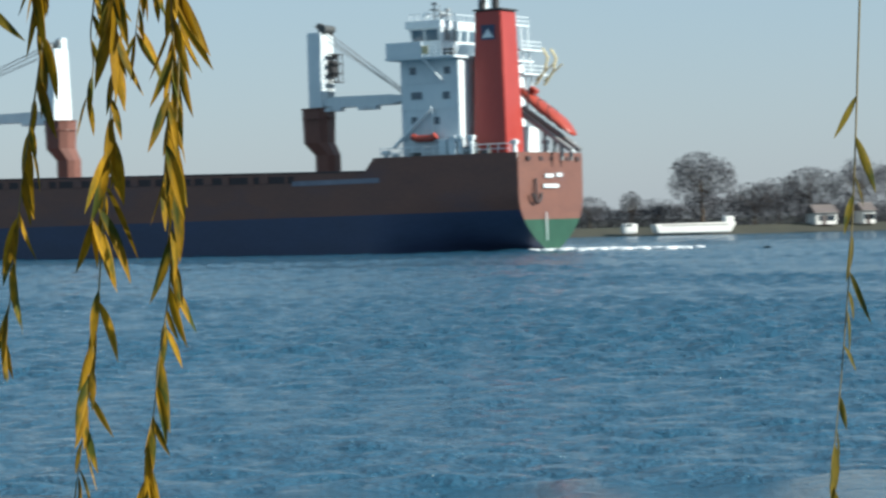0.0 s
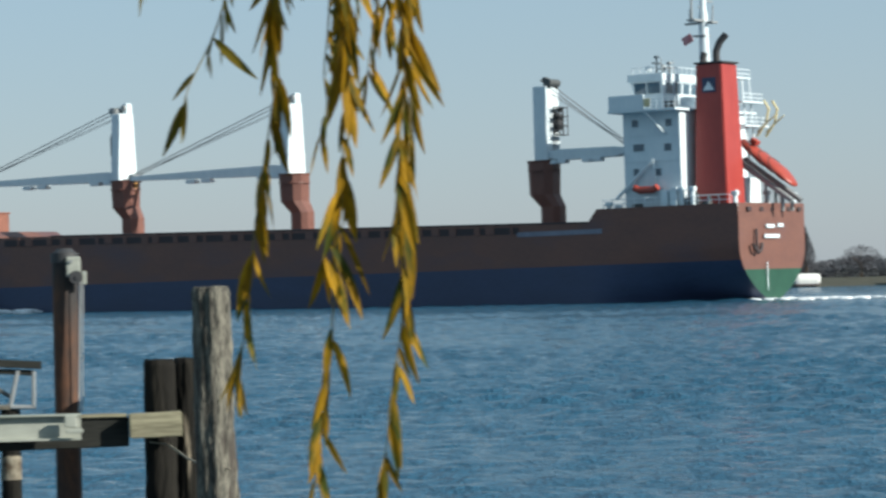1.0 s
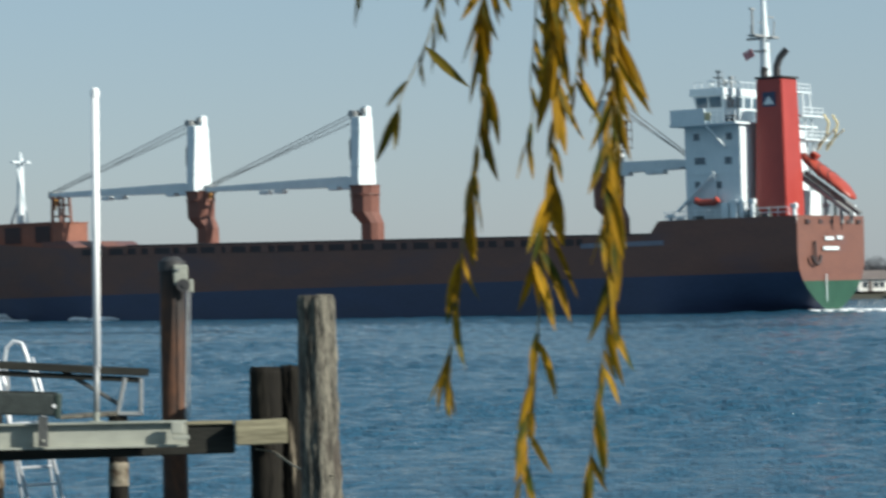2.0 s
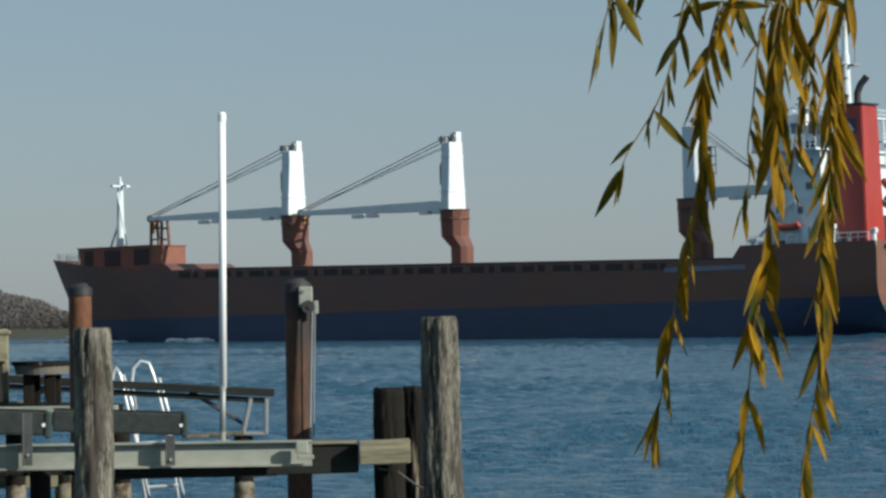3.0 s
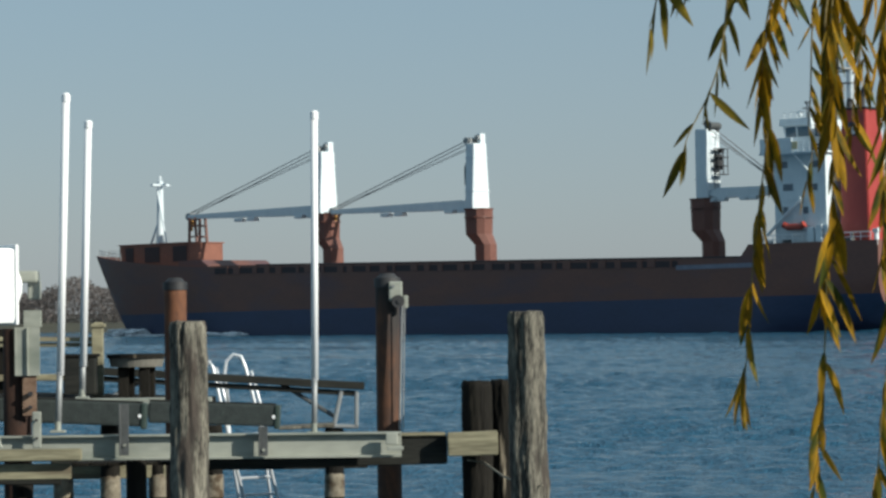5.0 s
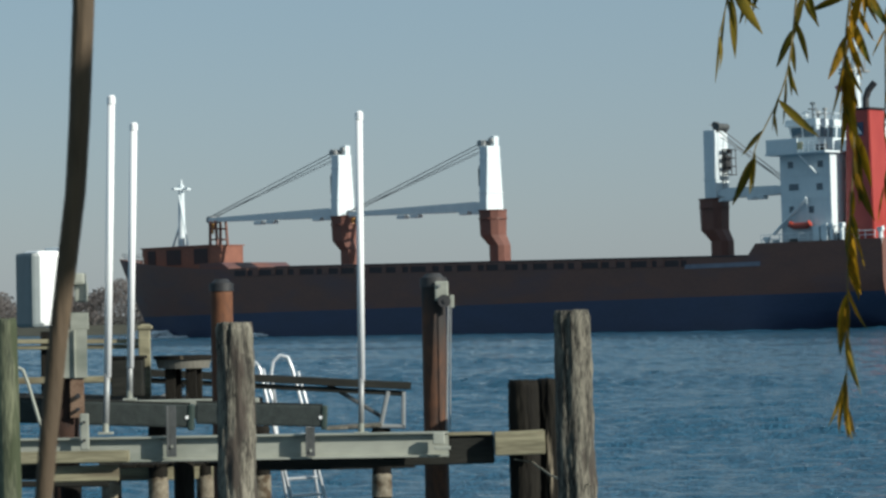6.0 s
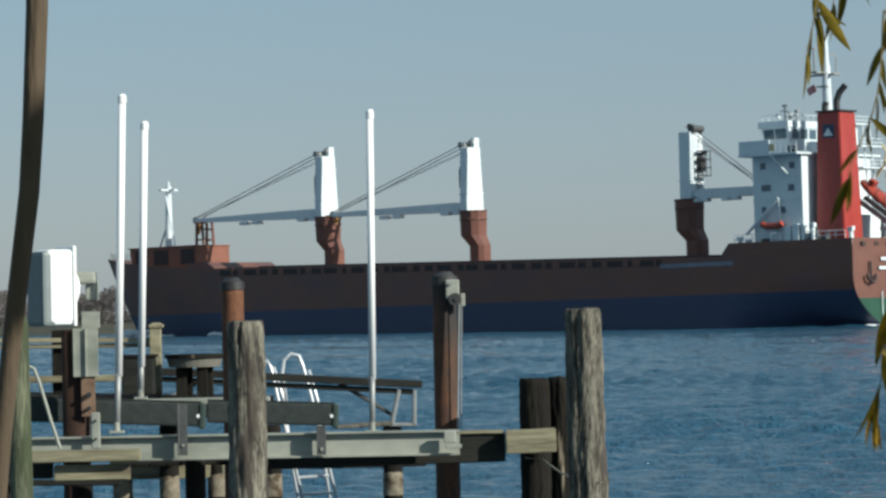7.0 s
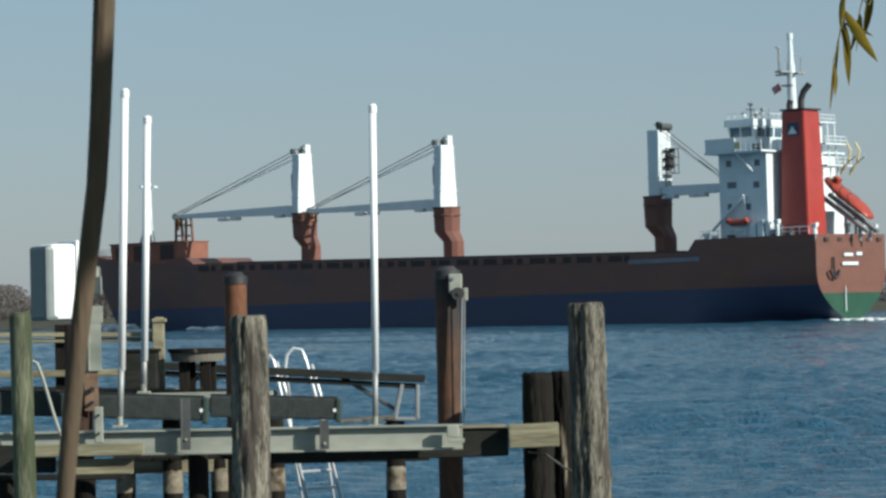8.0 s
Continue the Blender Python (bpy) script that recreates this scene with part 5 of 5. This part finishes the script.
# ---- the bank where the camera stands, and the willow that leans over it ----
def build_bank():
    bm = bmesh.new()
    xs = np.arange(-40, 41, 1.6)
    rows = []
    for y, z in ((-70, 1.6), (-40, 1.45), (-20, 1.3), (-10, 1.2), (-5, 1.15), (-2, 1.1), (0, 1.08), (2.2, 1.05), (3.0, 0.85), (4.2, -0.2), (5.5, -1.4)):
        rows.append([bm.verts.new((x, y + 0.3 * noise.noise((x * 0.3, y, 1)), z + 0.07 * noise.noise((x * 0.6, y * 0.6, 2)))) for x in xs])
    for a, b in zip(rows, rows[1:]):
        for k in range(len(xs) - 1):
            bm.faces.new((a[k], a[k + 1], b[k + 1], b[k]))
    return tagged(part("near_bank", bm, GRASS, None, smooth=True), "grassy river bank under a willow", "bank", kind="structure")


build_bank()
willow = thing("willow_tree", "yellowing weeping willow leaning over the bank", "tree")
part("trunk", bent(bmesh.new(), [(3.4, -2.2, 0.9), (3.35, -2.0, 1.9), (3.2, -1.6, 3.0), (3.0, -1.0, 4.1)], 0.30, 14, 0.2), BARK, willow, smooth=True)
part("limb", bent(bmesh.new(), [(3.0, -1.0, 4.05), (2.8, 1.5, 4.75), (2.2, 4.8, 4.95), (1.5, 7.2, 4.8), (1.1, 8.1, 4.64), (0.6, 8.3, 4.6)], 0.17, 10, 0.03), BARK, willow, smooth=True)
part("limb", bent(bmesh.new(), [(2.5, 3.4, 4.88), (2.9, 6.0, 4.9), (3.1, 8.1, 4.62)], 0.07, 8, 0.025), BARK, willow, smooth=True)
part("limb", bent(bmesh.new(), [(3.0, -1.0, 4.05), (1.8, 1.0, 4.7), (0.4, 3.4, 4.7), (-0.5, 4.5, 4.5), (-0.9, 5.2, 4.4)], 0.13, 10, 0.03), BARK, willow, smooth=True)


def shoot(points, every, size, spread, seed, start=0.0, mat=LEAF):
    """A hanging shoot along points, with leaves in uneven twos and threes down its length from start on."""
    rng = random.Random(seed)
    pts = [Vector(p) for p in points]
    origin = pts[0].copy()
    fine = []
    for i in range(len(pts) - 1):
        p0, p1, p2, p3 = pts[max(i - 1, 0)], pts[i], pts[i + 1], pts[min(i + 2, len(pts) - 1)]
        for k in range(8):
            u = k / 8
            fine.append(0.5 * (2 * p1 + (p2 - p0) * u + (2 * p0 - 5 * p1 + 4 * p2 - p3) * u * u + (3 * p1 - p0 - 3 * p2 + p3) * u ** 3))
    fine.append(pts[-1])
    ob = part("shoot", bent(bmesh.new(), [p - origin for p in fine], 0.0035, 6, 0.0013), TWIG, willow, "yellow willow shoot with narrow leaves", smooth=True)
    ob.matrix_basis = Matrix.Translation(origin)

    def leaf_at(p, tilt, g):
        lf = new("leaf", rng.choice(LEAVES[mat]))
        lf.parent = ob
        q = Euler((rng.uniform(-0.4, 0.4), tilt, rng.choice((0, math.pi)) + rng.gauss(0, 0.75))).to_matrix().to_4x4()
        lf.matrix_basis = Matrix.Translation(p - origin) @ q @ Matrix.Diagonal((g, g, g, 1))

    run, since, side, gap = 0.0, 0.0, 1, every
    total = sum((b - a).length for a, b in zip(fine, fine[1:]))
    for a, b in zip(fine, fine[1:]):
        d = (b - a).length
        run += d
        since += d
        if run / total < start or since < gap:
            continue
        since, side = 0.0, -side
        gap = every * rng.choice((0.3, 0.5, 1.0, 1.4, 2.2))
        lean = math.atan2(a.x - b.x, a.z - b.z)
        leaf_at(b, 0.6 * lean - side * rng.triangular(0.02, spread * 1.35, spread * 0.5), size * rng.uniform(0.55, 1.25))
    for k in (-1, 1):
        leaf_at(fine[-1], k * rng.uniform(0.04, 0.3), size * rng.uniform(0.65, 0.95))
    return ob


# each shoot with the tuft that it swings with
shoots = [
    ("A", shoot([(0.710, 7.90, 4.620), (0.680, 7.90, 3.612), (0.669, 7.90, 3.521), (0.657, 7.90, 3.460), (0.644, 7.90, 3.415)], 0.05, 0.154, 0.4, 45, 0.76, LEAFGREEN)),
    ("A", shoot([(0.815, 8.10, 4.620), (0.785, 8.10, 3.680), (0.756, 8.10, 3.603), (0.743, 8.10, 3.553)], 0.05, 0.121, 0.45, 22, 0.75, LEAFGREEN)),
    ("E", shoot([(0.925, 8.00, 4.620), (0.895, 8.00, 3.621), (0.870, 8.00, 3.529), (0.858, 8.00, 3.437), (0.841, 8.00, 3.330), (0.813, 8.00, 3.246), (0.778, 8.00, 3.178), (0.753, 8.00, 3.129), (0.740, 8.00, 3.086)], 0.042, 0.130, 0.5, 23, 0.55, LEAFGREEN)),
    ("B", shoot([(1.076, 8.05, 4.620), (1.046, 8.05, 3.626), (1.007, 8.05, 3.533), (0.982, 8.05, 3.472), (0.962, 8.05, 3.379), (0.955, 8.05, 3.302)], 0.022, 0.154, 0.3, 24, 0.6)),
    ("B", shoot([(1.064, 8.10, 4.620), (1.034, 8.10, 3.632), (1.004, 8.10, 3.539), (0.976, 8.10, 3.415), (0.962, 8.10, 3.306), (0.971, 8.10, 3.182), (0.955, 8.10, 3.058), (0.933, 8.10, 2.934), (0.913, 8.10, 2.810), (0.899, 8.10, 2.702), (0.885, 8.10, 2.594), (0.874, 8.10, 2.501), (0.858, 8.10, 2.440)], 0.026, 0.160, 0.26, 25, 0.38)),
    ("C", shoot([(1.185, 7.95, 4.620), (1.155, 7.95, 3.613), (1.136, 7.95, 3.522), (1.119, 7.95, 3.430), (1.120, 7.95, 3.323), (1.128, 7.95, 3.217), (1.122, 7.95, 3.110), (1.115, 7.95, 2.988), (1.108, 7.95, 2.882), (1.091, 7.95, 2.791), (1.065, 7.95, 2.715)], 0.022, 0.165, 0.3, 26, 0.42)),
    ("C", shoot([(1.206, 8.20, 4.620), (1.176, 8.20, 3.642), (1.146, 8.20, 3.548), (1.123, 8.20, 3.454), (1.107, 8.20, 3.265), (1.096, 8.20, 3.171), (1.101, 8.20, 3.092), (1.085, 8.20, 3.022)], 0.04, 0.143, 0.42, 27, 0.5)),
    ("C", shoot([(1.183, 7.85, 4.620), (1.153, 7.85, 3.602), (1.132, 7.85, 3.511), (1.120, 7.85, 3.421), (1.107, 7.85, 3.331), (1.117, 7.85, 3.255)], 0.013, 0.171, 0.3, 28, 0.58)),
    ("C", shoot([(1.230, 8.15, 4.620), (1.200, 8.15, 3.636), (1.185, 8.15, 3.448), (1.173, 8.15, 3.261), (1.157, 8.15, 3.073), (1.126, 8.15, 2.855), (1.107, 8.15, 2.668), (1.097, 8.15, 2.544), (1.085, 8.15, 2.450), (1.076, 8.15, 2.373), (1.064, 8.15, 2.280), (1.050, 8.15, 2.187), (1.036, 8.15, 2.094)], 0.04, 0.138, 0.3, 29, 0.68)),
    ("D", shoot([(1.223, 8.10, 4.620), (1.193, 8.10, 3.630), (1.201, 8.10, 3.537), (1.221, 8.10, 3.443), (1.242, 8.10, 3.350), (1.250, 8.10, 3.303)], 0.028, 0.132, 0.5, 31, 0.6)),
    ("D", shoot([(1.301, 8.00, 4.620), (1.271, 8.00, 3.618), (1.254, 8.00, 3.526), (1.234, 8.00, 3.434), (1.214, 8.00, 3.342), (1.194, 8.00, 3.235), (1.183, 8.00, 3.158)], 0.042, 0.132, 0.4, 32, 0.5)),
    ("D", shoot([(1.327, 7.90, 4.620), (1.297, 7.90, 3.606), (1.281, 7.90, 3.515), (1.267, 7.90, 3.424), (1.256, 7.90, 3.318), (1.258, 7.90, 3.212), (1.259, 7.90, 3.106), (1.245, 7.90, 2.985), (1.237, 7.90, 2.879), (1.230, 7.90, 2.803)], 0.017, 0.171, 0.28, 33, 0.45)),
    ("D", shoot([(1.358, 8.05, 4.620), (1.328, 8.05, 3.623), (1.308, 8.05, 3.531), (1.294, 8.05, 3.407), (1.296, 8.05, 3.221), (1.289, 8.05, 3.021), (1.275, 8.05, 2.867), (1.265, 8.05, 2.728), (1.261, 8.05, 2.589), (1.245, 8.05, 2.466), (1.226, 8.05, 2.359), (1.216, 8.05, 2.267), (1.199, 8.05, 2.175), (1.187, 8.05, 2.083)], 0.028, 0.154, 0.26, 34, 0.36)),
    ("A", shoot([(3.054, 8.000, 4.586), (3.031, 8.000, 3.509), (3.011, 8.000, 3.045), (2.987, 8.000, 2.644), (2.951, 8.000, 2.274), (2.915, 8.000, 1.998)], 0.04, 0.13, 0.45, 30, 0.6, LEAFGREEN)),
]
vine = bmesh.new()
bent(vine, [(-0.46, 4.5, 4.5), (-0.49, 4.5, 3.8), (-0.507, 4.5, 3.35), (-0.507, 4.5, 3.172), (-0.516, 4.5, 3.0), (-0.524, 4.5, 2.89), (-0.539, 4.5, 2.78), (-0.555, 4.5, 2.66), (-0.570, 4.5, 2.53), (-0.581, 4.5, 2.418), (-0.59, 4.5, 2.25), (-0.60, 4.5, 2.05)], 0.0185, 14, 0.0125)
vine.transform(Matrix.Translation((0.507, -4.5, -3.2)))
branch = part("hanging_branch", vine, BARK, willow, "thick bare brown hanging branch", smooth=True)


# ---- what moves ----
def motions():
    rows = []
    for t in (0, 2, 4, 6, 8):
        turn = 39.87 - 0.897 * (t - 8) / 8
        rows.append((t, pose(52.70 - 4.07 * (t - 8), 382.48 + 6.943 * (t - 8), 0, -0.165, 0.66, 180 - turn)))
    walk(ship, rows)
    walk(water, [(0, pose(2.0, 1.5, -0.6)), (8, pose(-2.0, -1.5, -0.6))])
    # the wind's sway: seconds, metres to the right, metres up, swing in degrees of the tufts A, E, B and of C with D
    sway = ((0.0, -0.349, 0.012, 0, 0, 0, 0), (0.5, -0.560, 0.019, 0, 0, 0, 0), (1.0, -0.441, 0.044, 0, 0, 0, 0), (1.5, -0.352, 0.058, 0, 0, 0, 0),
            (2.0, -0.176, 0.053, 0, 0, 0, 0), (2.2, -0.127, 0.034, 0, 0, 0, 0), (3.3, 0.140, -0.060, 8, 8, 3, 2), (3.5, 0.120, -0.050, 9, 9, 3, 1.8),
            (4.0, 0.055, -0.028, 8, 8, 3, 0.8), (4.5, 0.0, 0.0, 0, 0, 0, 0), (5.0, 0.075, 0.034, 0, 0, -2.2, -2.4), (5.2, 0.095, 0.036, 0, 0, -1.8, -2),
            (6.5, 0.205, -0.020, 1, 0, -7, -4), (7.0, 0.345, -0.050, 0, -3, 1.5, 0), (7.5, 0.445, -0.110, 0, -16, 0, 0), (8.0, 0.407, -0.095, 0, -16, 0, 0))
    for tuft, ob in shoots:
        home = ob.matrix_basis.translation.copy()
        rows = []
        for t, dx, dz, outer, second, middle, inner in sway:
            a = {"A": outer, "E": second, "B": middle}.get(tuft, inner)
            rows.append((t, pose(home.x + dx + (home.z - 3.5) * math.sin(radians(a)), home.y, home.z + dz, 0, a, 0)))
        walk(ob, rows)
    walk(branch, [(t, pose(-0.507 + dx, 4.5, 3.2, 0, 0, 0)) for t, dx in
                  ((0, -0.06), (2, -0.10), (4.5, -0.08), (5.2, -0.16), (5.7, -0.09), (6.3, 0.03), (6.5, -0.029), (7.0, -0.098), (7.5, -0.084), (8.0, 0.0))])


motions()
